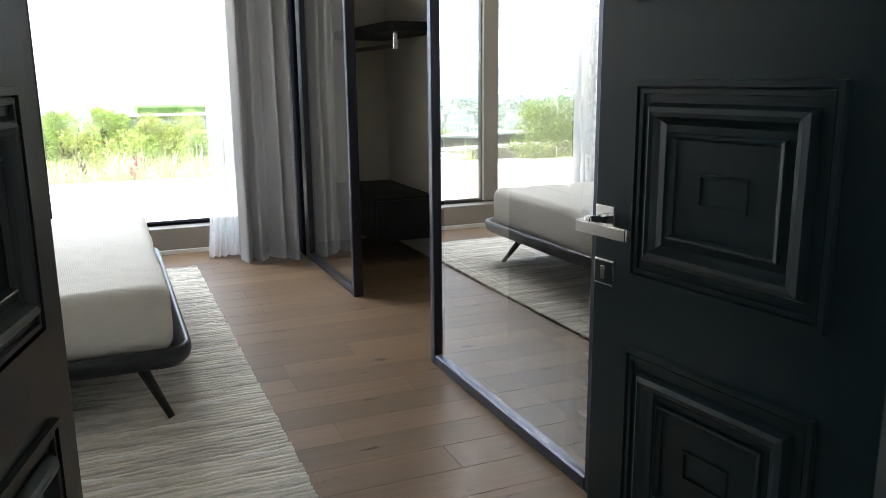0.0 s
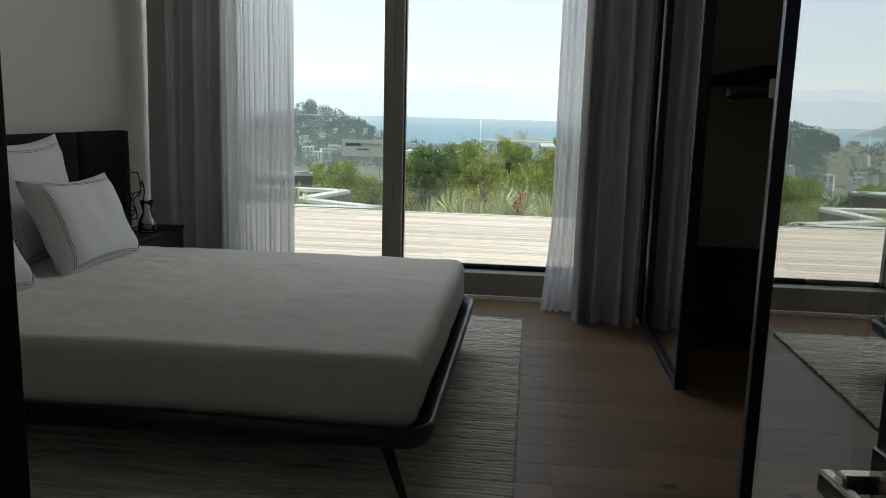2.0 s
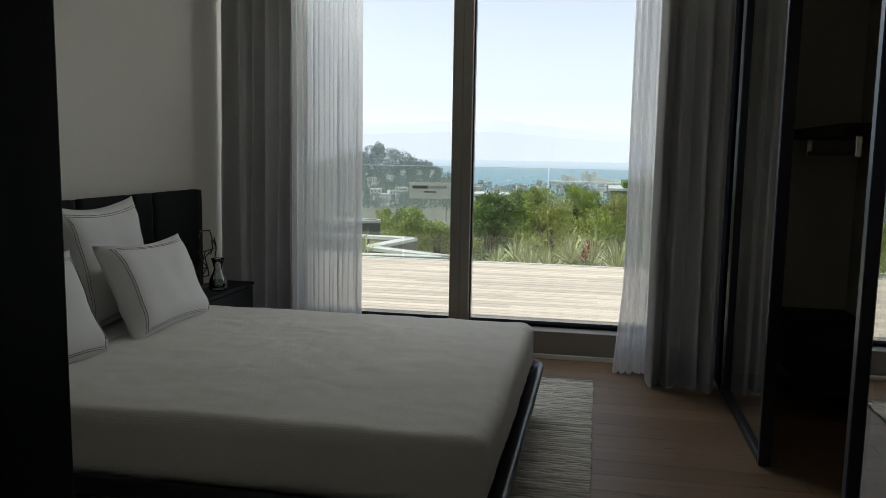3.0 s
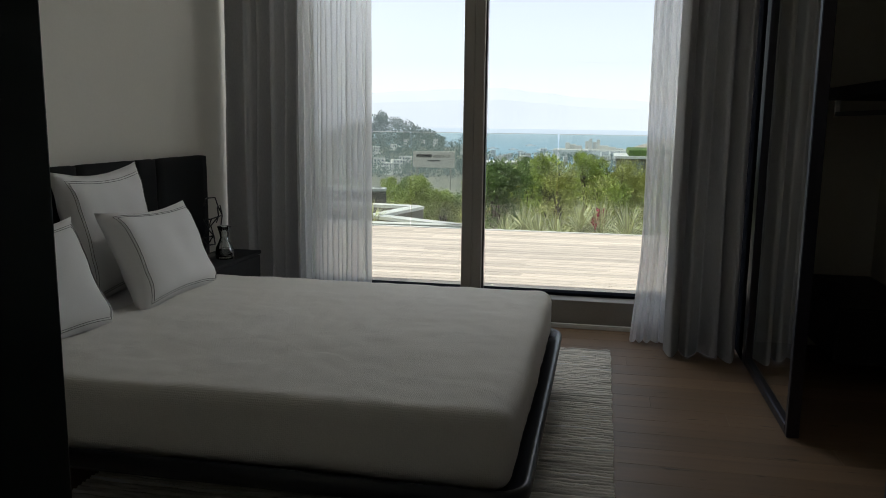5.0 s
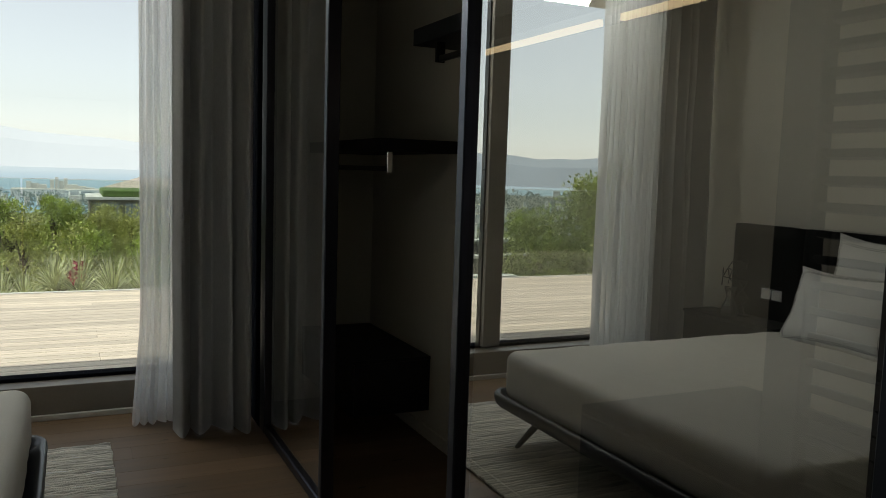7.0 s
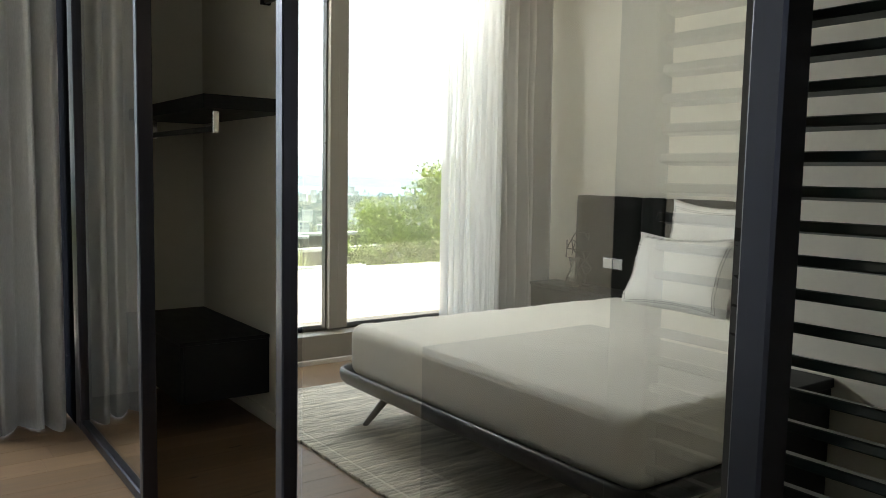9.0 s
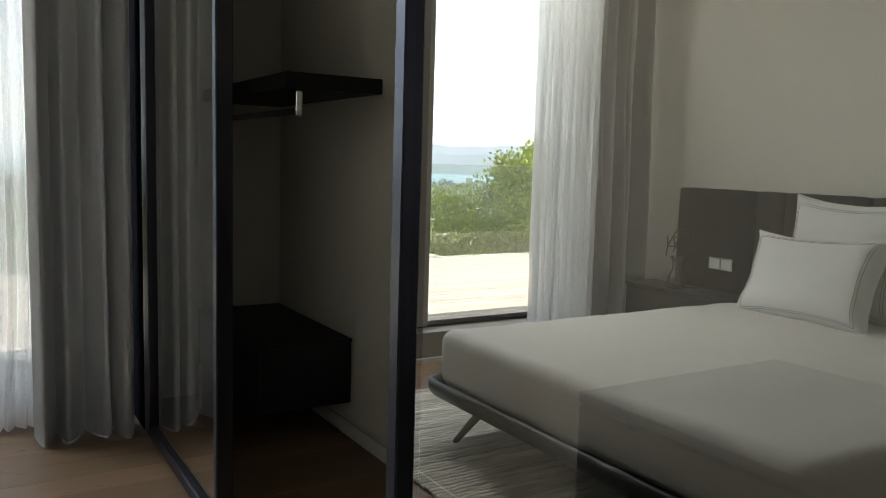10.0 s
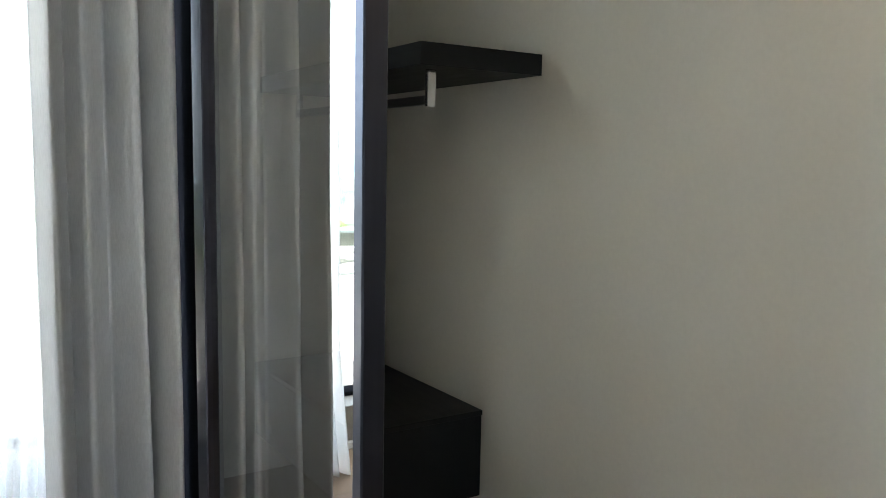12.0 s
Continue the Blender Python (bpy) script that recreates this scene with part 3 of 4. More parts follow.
def pillow(name, w, h, t, label, group, m):
    p = thing(name, label, "pillow", group)
    n = 22
    bm = bmesh.new()
    def at(u, v, s):
        x = w / 2 * u * (1 - 0.10 * (1 - v * v))
        y = h / 2 * v * (1 - 0.13 * (1 - u * u))
        z = s * t / 2 * (max(0, 1 - u ** 4) ** 0.6) * (max(0, 1 - v ** 4) ** 0.6)
        z += 0.012 * noise.noise((x * 6, y * 6, s + w)) * (1 - u * u)
        return Vector((x, y, z + 0.012 * noise.noise((u * 3, v * 3, 7 * w)) * (u * u + v * v)))
    top = [[bm.verts.new(at(-1 + 2 * i / n, -1 + 2 * j / n, 1)) for j in range(n + 1)] for i in range(n + 1)]
    bot = [[top[i][j] if i in (0, n) or j in (0, n) else bm.verts.new(at(-1 + 2 * i / n, -1 + 2 * j / n, -1)) for j in range(n + 1)] for i in range(n + 1)]
    for i in range(n):
        for j in range(n):
            bm.faces.new((top[i][j], top[i + 1][j], top[i + 1][j + 1], top[i][j + 1]))
            bm.faces.new((bot[i][j + 1], bot[i + 1][j + 1], bot[i + 1][j], bot[i][j]))
    cover = part("cover", bm, PILLOWM, p, "", True)
    for q in (0.835, 0.87):
        loop = []
        for k in range(4):
            for i in range(12):
                s = -q + 2 * q * i / 12
                u, v = ((s, -q), (q, s), (-s, q), (-q, -s))[k]
                loop.append(at(u, v, 1) + Vector((0, 0, 0.001)))
        part("stitching", tube(loop + loop[:1], 0.0013, seg=5), STITCH, p, "thin grey double border stitching")
    p.matrix_world = m
    return p


def lean(x, y, z, tilt, yaw=0, roll=0):
    """Stands a pillow on its long edge, facing +x and leaning back by tilt."""
    return Matrix.Translation((x, y, z)) @ Matrix.Rotation(radians(yaw), 4, "Z") @ Matrix.Rotation(radians(-tilt), 4, "Y") @ Matrix.Rotation(radians(90), 4, "Z") @ Matrix.Rotation(radians(90), 4, "X") @ Matrix.Rotation(radians(roll), 4, "Z")


pillow("pillow", 0.73, 0.68, 0.18, "large white cotton pillow with grey border leaning on the headboard", "back pillows", lean(-1.79, 4.54, 0.815, 12, 2, 1))
pillow("pillow", 0.73, 0.68, 0.18, "large white cotton pillow with grey border leaning on the headboard", "back pillows", lean(-1.79, 3.585, 0.815, 12, -3, -1))
pillow("pillow", 0.80, 0.52, 0.20, "white cotton pillow with grey border leaning on a larger one", "front pillows", lean(-1.51, 4.545, 0.715, 24, 3, -2))
pillow("pillow", 0.80, 0.52, 0.20, "white cotton pillow with grey border leaning on a larger one", "front pillows", lean(-1.53, 3.60, 0.715, 24, -2, 1))

# ---- bedside ----
ns = thing("nightstand", "black floating nightstand against the headboard", "nightstand")
part("body", bx(-1.928, -1.66, 5.17, 5.99, 0.26, 0.473, bevel=0.003), DARKPANEL, ns)
part("top", bx(-1.928, -1.64, 5.16, 6.0, 0.475, 0.498, bevel=0.003), DARKPANEL, ns)
part("drawer_front", bx(-1.658, -1.644, 5.175, 5.985, 0.27, 0.468, bevel=0.002), DARKPANEL, ns)
part("plinth", bx(-1.928, -1.72, 5.25, 5.95, 0.0, 0.258), DARKPANEL, ns)
car = thing("carafe", "clear glass water carafe half full on the nightstand", "carafe", loc=(-1.72, 5.62, 0.499))
part("vessel", lathe([(0.0, 0.002), (0.055, 0.002), (0.060, 0.02), (0.056, 0.07), (0.035, 0.115), (0.026, 0.14), (0.034, 0.175), (0.044, 0.21), (0.042, 0.21), (0.032, 0.175), (0.024, 0.14), (0.033, 0.114), (0.053, 0.07), (0.057, 0.02), (0.0, 0.006)]), CARAFE, car, "", True)
part("water", lathe([(0.0, 0.007), (0.054, 0.018), (0.052, 0.065), (0.0, 0.065)]), glass("water", (0.80, 0.84, 0.84), 0.03, 1.33), car, "still water", True)
orn = thing("wire_sculpture", "black angular wire sculpture on the nightstand", "ornament", loc=(-1.83, 5.78, 0.499))
rnd = random.Random(12)
cells = [Vector((rnd.uniform(-0.03, 0.03), -0.20 + 0.075 * i + (0.037 if j % 2 else 0) + rnd.uniform(-0.014, 0.014), 0.012 + 0.062 * j + rnd.uniform(-0.014, 0.014))) for j in range(7) for i in range(2 + (j > 1) + (j in (3, 4, 5)))]
for i, p in enumerate(cells):
    for q in cells[i + 1:]:
        if 0.03 < (p - q).length < 0.088 and rnd.random() < 0.8:
            part("wire", tube([p, q], 0.0042, seg=6), BEDWOOD, orn)
part("foot", bx(-0.035, 0.035, -0.22, -0.06, 0.0, 0.012, bevel=0.003), BEDWOOD, orn)
sw = thing("switch_plate", "double silver switch and socket plate on the headboard", "switch")
part("plate", bx(-1.929, -1.920, 5.35, 5.535, 0.632, 0.712, bevel=0.002), CHROME, sw)
for a in (5.360, 5.450):
    part("rocker", bx(-1.9198, -1.915, a, a + 0.075, 0.640, 0.704, bevel=0.003), PILLOWM, sw)

# ---- terrace ----
struct("roof_overhang", bx(-9, 9, 6.56, 7.5, 2.96, 3.2), CEIL, "cream painted soffit above the terrace", "roof")
struct("facade_left", bx(-9, X_L - 0.2, 6.2, 6.56, -1.0, 3.2), WALL, "cream rendered outside wall", "wall")
struct("facade_right", bx(1.63, 9, 6.26, 6.56, -1.0, 3.2), WALL, "cream rendered outside wall", "wall")
struct("deck_base", bx(-14, 8, 6.56, 11.0, -0.6, -0.035), WHITESTONE, "concrete base under the deck boards", "deck")
E_EYE = Vector((0.68, 0.9, 1.42))


def spot(az, el, d):
    """The place at an azimuth and elevation, d metres off, seen from the room."""
    a, e = radians(1.0137 * az - 0.456), radians(1.015 * el + 0.40)
    return E_EYE + Vector((math.sin(a) * d, math.cos(a) * d, math.tan(e) * d))


bal = thing("glass_balustrade", "frameless clear glass balustrade along the deck edge", "balustrade")
part("base_rail", bx(-14, 8, 11.01, 11.07, -0.05, 0.012, bevel=0.003), WHITESTONE, bal, "pale stone deck edge")
xx = -13.2
while xx < 7.5:
    o = part("glass_sheet", bx(xx, xx + 1.88, 11.03, 11.042, 0.013, 1.24), RAIL_GLASS, bal)
    o.visible_shadow = False
    part("top_edge", bx(xx, xx + 1.88, 11.030, 11.042, 1.241, 1.246), WHITESTONE, bal, "pale polished glass edge")
    xx += 1.9

# wall sides far darker than their white caps: shade put into the base colour
STONE_DARK = mat("shaded_planter_wall", (0.16, 0.15, 0.13), 0.9, scale=12, vary=0.15, bump=0.2)


def wall_strip(pts, width, z0, z1, label):
    t = thing("planter_wall", label, "planter")
    for a, b in zip(pts, pts[1:]):
        a, b = Vector((*a, 0)), Vector((*b, 0))
        d = (b - a).normalized()
        n = Vector((-d.y, d.x, 0)) * width / 2
        bm = bmesh.new()
        for mi, (lo, hi, k) in enumerate(((z0, z1 - 0.05, 0.88), (z1 - 0.049, z1, 1.0))):
            vs = [bm.verts.new(p + Vector((0, 0, z))) for z in (lo, hi) for p in (a - n * k, b - n * k, b + n * k, a + n * k)]
            for f in ((3, 2, 1, 0), (4, 5, 6, 7), (0, 1, 5, 4), (1, 2, 6, 5), (2, 3, 7, 6), (3, 0, 4, 7)):
                bm.faces.new([vs[i] for i in f]).material_index = mi
        part("wall_segment", bm, [STONE_DARK, WHITESTONE], t)
    return t


wall_strip([(-9.0, 14.6), (-2.35, 13.8), (-2.7, 12.4), (-1.2, 11.6), (-3.4, 11.46)], 0.22, -1.5, -0.02, "white-capped zigzag planter wall beyond the deck")
wall_strip([(-12.0, 16.2), (-3.4, 15.4), (-4.2, 14.9)], 0.3, -1.5, 0.12, "white-capped planter wall on the slope")
PAVE = mat("pale_terrace_paving", (0.62, 0.60, 0.56), 0.85, scale=10, vary=0.08)
struct("pavement", bx(-9.0, -1.5, 11.6, 14.2, -0.9, -0.40), PAVE, "pale lower terrace paving between planters", "pavement")

# ---- ground, sea, sky line ----
GROUND = mat("dry_green_hillside", (0.13, 0.14, 0.07), 0.95, scale=0.5, vary=0.4, big=0.05)


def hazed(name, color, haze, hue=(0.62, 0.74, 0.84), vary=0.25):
    """Distant surface: its own colour plus a flat emission painted in for air haze."""
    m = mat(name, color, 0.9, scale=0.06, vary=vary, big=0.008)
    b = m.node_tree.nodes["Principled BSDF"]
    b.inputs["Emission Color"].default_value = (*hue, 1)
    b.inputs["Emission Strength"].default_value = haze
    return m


def terrain(x, y):
    d = math.hypot(x, y - 8)
    z = -0.9 - 0.11 * max(0, d - 8) - 0.02 * max(0, min(d, 120) - 40)
    z = max(z, -14 - 0.045 * max(0, d - 90)) if d > 90 else z
    z += 0.6 * noise.noise((x * 0.02, y * 0.02, 0)) * min(1, d / 40)
    return max(z, -42.0) if d > 40 else z


bm = bmesh.new()
rs = [9 * 1.16 ** i for i in range(36)]
angs = [radians(-100 + 5 * i) for i in range(41)]
gv = [[bm.verts.new((math.sin(a) * r, 8 + math.cos(a) * r - 5, terrain(math.sin(a) * r, 8 + math.cos(a) * r))) for a in angs] for r in rs]
for p, q in zip(gv, gv[1:]):
    for k in range(len(angs) - 1):
        bm.faces.new((p[k + 1], p[k], q[k], q[k + 1]))
struct("ground", bm, GROUND, "dry green hillside falling to the shore", "ground")
# haze painted into the sea: emission that pales with distance along y
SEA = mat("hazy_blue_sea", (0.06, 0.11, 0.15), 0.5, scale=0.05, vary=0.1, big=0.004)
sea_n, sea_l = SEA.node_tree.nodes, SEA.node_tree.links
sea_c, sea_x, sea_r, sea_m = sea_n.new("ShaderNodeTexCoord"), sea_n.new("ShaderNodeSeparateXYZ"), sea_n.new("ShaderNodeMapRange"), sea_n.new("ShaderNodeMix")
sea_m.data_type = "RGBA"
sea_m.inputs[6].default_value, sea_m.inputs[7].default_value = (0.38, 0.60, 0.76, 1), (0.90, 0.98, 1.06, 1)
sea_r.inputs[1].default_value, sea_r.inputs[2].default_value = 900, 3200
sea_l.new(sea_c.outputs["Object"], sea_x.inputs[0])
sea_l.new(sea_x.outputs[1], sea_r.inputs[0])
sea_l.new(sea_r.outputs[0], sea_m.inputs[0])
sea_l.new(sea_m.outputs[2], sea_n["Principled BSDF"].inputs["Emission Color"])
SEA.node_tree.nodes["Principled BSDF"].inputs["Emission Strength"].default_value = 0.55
bm = bmesh.new()
vs = [bm.verts.new(p) for p in ((-4800, 60, -40), (4800, 60, -40), (4800, 4700, -40), (-4800, 4700, -40))]
bm.faces.new(vs)
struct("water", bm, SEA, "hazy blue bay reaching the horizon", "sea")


def ridge(name, az0, az1, dist, base, height, seed, material, label, fn=None):
    bm = bmesh.new()
    n = 90
    rows = []
    for i in range(n + 1):
        u = i / n
        az = az0 + (az1 - az0) * u
        h = (fn(u) if fn else math.sin(math.pi * u) ** 0.6) * height * (1 + 0.18 * noise.noise((u * 6, seed, 0)) + 0.06 * noise.noise((u * 25, seed, 1)))
        f = spot(az, 0, dist)
        b2 = spot(az, 0, dist * 1.06)
        rows.append([bm.verts.new((f.x, f.y, base)), bm.verts.new(((f.x + b2.x) / 2, (f.y + b2.y) / 2, base + h * 0.7)), bm.verts.new((b2.x, b2.y, base + h))])
    for a, b in zip(rows, rows[1:]):
        for k in range(2):
            bm.faces.new((a[k], b[k], b[k + 1], a[k + 1]))
    return struct(name, bm, material, label, "mountain")


# ridges and headland: haze is put in as emission, stronger further off
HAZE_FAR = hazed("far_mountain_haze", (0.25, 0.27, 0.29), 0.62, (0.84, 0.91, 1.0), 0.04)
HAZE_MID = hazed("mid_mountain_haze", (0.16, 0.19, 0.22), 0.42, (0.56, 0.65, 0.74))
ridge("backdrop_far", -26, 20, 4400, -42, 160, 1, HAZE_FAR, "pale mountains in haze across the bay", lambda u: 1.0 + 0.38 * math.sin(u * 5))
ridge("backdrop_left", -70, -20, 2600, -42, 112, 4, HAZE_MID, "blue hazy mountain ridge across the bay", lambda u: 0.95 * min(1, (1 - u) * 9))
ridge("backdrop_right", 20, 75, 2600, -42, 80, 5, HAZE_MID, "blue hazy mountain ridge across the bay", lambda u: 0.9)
ISLE = hazed("hazed_headland_earth", (0.38, 0.31, 0.24), 0.18)
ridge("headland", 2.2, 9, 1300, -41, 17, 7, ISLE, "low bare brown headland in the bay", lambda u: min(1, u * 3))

# ---- greenery ----
def leaf_mat(name, color, var=0.45):
    m = mat(name, color, 0.6, scale=2, vary=0.3, island=var)
    return m


LEAF1, LEAF2, LEAF3 = leaf_mat("bright_pine_foliage", (0.38, 0.45, 0.11)), leaf_mat("dark_foliage", (0.20, 0.28, 0.09)), leaf_mat("yellow_green_foliage", (0.44, 0.45, 0.14))
BARK = mat("grey_brown_bark", (0.13, 0.10, 0.07), 0.9, scale=15, vary=0.3, bump=0.4)


def clump(verts, faces, c, r, leaf, n, rnd, up=0.3):
    """Leaf tufts scattered through a ball: bent slivers of two triangles."""
    for _ in range(n):
        d = Vector((rnd.gauss(0, 1), rnd.gauss(0, 1), rnd.gauss(0, 0.8)))
        d.normalize()
        p = Vector(c) + d * r * rnd.uniform(0.45, 1.0)
        o = (d + Vector((rnd.uniform(-1, 1), rnd.uniform(-1, 1), rnd.uniform(-0.6, 1) + up))).normalized()
        s = o.cross(Vector((rnd.uniform(-1, 1), rnd.uniform(-1, 1), rnd.uniform(-1, 1)))).normalized()
        L, w = leaf * rnd.uniform(0.6, 1.4), leaf * rnd.uniform(0.25, 0.45)
        i = len(verts)
        verts += [p - s * w, p + s * w, p + o * L * 0.6 + s * w * 0.7 + Vector((0, 0, -0.1 * L)), p + o * L]
        faces += [(i, i + 1, i + 2), (i, i + 2, i + 3)]


def from_lists(name, verts, faces, material, parent, label=""):
    me = bpy.data.meshes.new(name)
    me.from_pydata([tuple(v) for v in verts], [], faces)
    me.materials.append(material)
    ob = new(name, me)
    ob.parent = parent
    return tagged(ob, label)


def tree(seed, height, spread, material, label, clumps=26, leaf=0.11, per=120, name="tree", group="slope trees", puff=(0.12, 0.24)):
    rnd = random.Random(seed)
    t = thing(name, label, "tree", group)
    part("trunk", tube([(0, 0, 0), (0.1 * rnd.uniform(-1, 1), 0.1, height * 0.4), (0.15, 0, height * 0.8)], 0.035 * height, 0.008 * height, 8), BARK, t, "", True)
    verts, faces = [], []
    for k in range(clumps):
        u = rnd.uniform(0.12, 1.0)
        a = rnd.uniform(0, 6.283)
        rr = spread * (1.05 - 0.85 * u) * rnd.uniform(0.3, 1.0)
        c = Vector((math.cos(a) * rr, math.sin(a) * rr, height * u))
        if k % 4 == 0:
            part("limb", tube([(0.05, 0, height * u * 0.7), tuple(c * 0.6 + Vector((0, 0, height * u * 0.32))), tuple(c)], 0.012 * height, 0.004 * height, 5), BARK, t)
        clump(verts, faces, c, spread * rnd.uniform(*puff), leaf, per, rnd)
    from_lists("crown", verts, faces, material, t)
    return t


protos = [tree(1, 4.2, 1.7, LEAF1, "bright green pine on the slope below the deck", 46, 0.06, 230),
          tree(2, 3.6, 1.9, LEAF3, "yellow-green leafy tree on the slope below the deck", 44, 0.062, 230),
          tree(3, 4.6, 1.5, LEAF2, "dark green tree on the slope below the deck", 44, 0.062, 230)]
trnd = random.Random(5)
spots = []
for i in range(64):
    az = -36 + 44 * (i + trnd.random()) / 64
    d = trnd.uniform(16.5, 28)
    top = -2.9 + trnd.uniform(-1.3, 0.3) - (1.35 if az < -9.0 else 0.0) - (0.8 if i % 3 else 0)
    spots.append((az, d, top, trnd.choice((0, 0, 1, 1, 2))))
spots += [(-0.4, 19, -2.6, 0), (-7.0, 18, -2.75, 2), (-6.6, 18, -2.6, 2), (-0.9, 18.5, -2.3, 0), (1.8, 19, -2.8, 1), (-3.4, 19, -2.4, 0), (-4.6, 20, -2.55, 2), (-12.6, 20, -4.1, 0), (3.6, 19, -2.9, 1), (2.4, 20, -2.9, 1), (-13.5, 22, -4.2, 2), (-4.2, 22, -3.0, 0)]
hts = (4.2, 3.6, 4.6)
used = set()
for az, d, top, k in spots:
    p = spot(az, top, d)
    sc = trnd.uniform(0.48, 0.95)
    m = Matrix.Translation((p.x, p.y, p.z - hts[k] * sc * 1.08)) @ Matrix.Rotation(trnd.uniform(0, 6.28), 4, "Z") @ Matrix.Scale(sc, 4)
    if k not in used:
        used.add(k)
        protos[k].matrix_world = m
        continue
    o = copy_thing(protos[k], Matrix())
    o.matrix_basis = m

bush = tree(31, 2.3, 1.5, LEAF1, "large round green shrub at the terrace edge", 44, 0.06, 260, "shrub", "terrace shrubs", (0.16, 0.32))
bush.matrix_world = pose(-5.6, 12.6, -1.0)
for x, y, z, s in ((-6.9, 13.2, -0.7, 1.0), (-7.9, 12.8, -1.0, 1.1), (-4.7, 12.9, -1.35, 0.9)):
    o = copy_thing(bush, Matrix())
    o.matrix_basis = Matrix.Translation((x, y, z)) @ Matrix.Rotation(x * 3, 4, "Z") @ Matrix.Scale(s, 4)

YUCCA = leaf_mat("pale_sword_leaves", (0.62, 0.63, 0.36), 0.3)


def yucca(seed, r, n):
    rnd = random.Random(seed)
    t = thing("grass_clump", "spiky pale green sword-leaf plant beyond the deck", "plant", "sword-leaf plants")
    verts, faces = [], []
    for _ in range(n):
        a, e = rnd.uniform(0, 6.283), rnd.uniform(0.2, 1.4)
        L = r * rnd.uniform(0.7, 1.15)
        d = Vector((math.cos(a) * math.cos(e), math.sin(a) * math.cos(e), math.sin(e)))
        s = Vector((-math.sin(a), math.cos(a), 0)) * 0.016
        i = len(verts)
        mid = d * L * 0.55
        tip = d * L + Vector((0, 0, -0.18 * L * math.cos(e)))
        verts += [-s * 0.7, s * 0.7, mid + s, mid - s, tip]
        faces += [(i, i + 1, i + 2, i + 3), (i + 3, i + 2, i + 4)]
    from_lists("leaves", verts, faces, YUCCA, t)
    return t


y0 = yucca(1, 0.92, 110)
first = True
for i in range(17):
    az = -17 + 23 * (i + trnd.random() * 0.9) / 17
    p = spot(az, 0, trnd.uniform(11.0, 12.2))
    if -2.6 < p.x < -0.9:
        continue
    o = y0 if first else copy_thing(y0, Matrix())
    first = False
    o.matrix_basis = Matrix.Translation((p.x, p.y, trnd.uniform(-0.38, -0.18))) @ Matrix.Rotation(i * 1.7, 4, "Z") @ Matrix.Scale(trnd.uniform(0.42, 0.85), 4)
FLOWER = leaf_mat("crimson_bougainvillea", (0.45, 0.02, 0.07), 0.2)
fl = thing("flower_shrub", "crimson flowering shrub among the sword-leaf plants", "plant")
verts, faces = [], []
frnd = random.Random(3)
clump(verts, faces, (0, 0, 0.55), 0.10, 0.05, 60, frnd)
clump(verts, faces, (0.04, 0, 0.68), 0.06, 0.05, 40, frnd)
from_lists("blossom", verts, faces, FLOWER, fl)
part("stem", tube([(0, 0, 0), (0.03, 0, 0.6)], 0.012, 0.006, 6), BARK, fl)
fp_ = spot(0.15, -7.0, 11.6)
fl.location = (fp_.x, fp_.y, fp_.z - 0.62)

# low planting that fills the slope
fill = tagged(new("undergrowth"), "dense mixed green undergrowth on the slope", "shrubs", kind="stuff")
verts, faces = [], []
for i in range(520):
    az, d = frnd.uniform(-40, 12), frnd.uniform(12.6, 34)
    p = spot(az, 0, d)
    z = E_EYE.z + math.tan(radians(-7.4 + (d - 12.6) * 0.17)) * d - 1.0
    if -9.2 < p.x < -1.2 and p.y < 14.8:
        continue
    clump(verts, faces, (p.x, p.y, z), 0.5, 0.085, 130, frnd, 0.25)
from_lists("foliage", verts, faces, LEAF2, fill)

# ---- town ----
# town materials glow faintly, haze painted in by hazed()
HOUSE = hazed("hazed_white_village_render", (0.66, 0.64, 0.60), 0.10)
HWIN = hazed("hazed_dark_village_window", (0.10, 0.12, 0.15), 0.10)
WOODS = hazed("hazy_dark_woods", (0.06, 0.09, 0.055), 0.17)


def house(w, d, h, label, name="house"):
    t = thing(name, label, "house", "village houses")
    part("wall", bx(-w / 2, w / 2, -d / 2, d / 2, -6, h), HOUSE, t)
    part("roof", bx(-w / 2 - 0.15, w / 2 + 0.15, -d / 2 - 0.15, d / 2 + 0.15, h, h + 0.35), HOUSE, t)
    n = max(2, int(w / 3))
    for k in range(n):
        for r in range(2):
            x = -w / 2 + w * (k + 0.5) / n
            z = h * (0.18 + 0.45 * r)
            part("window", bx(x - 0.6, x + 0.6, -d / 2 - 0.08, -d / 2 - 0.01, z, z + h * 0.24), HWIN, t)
    return t


hs = [house(9, 7, 6, "white cubic village house on the hillside"), house(12, 8, 6.5, "long white village house with dark windows"), house(6, 6, 5, "small white village house")]
placed = set()
for i in range(190):
    if i < 16:
        az, d = trnd.uniform(-16.5, -8.8), trnd.uniform(300, 680)
        el = -3.9 + 2.0 * (d - 300) / 380 + trnd.uniform(-0.2, 0.2)
    elif i < 80:
        az, d = trnd.uniform(-8.5, 3.5), trnd.uniform(480, 900)
        el = -3.15 + 0.65 * (d - 480) / 420
    else:
        az, d = trnd.uniform(-42, -17), trnd.uniform(280, 850)
        el = -4.5 + 3.0 * (d - 280) / 570 + trnd.uniform(-0.15, 0.15)
    p = spot(az, el, d)
    k = i % 3
    m = Matrix.Translation(p) @ Matrix.Rotation(radians(-az + trnd.uniform(-25, 25)), 4, "Z") @ Matrix.Scale(trnd.uniform(0.32, 0.6), 4)
    if k not in placed:
        placed.add(k)
        hs[k].matrix_world = m
    else:
        copy_thing(hs[k], Matrix()).matrix_basis = m
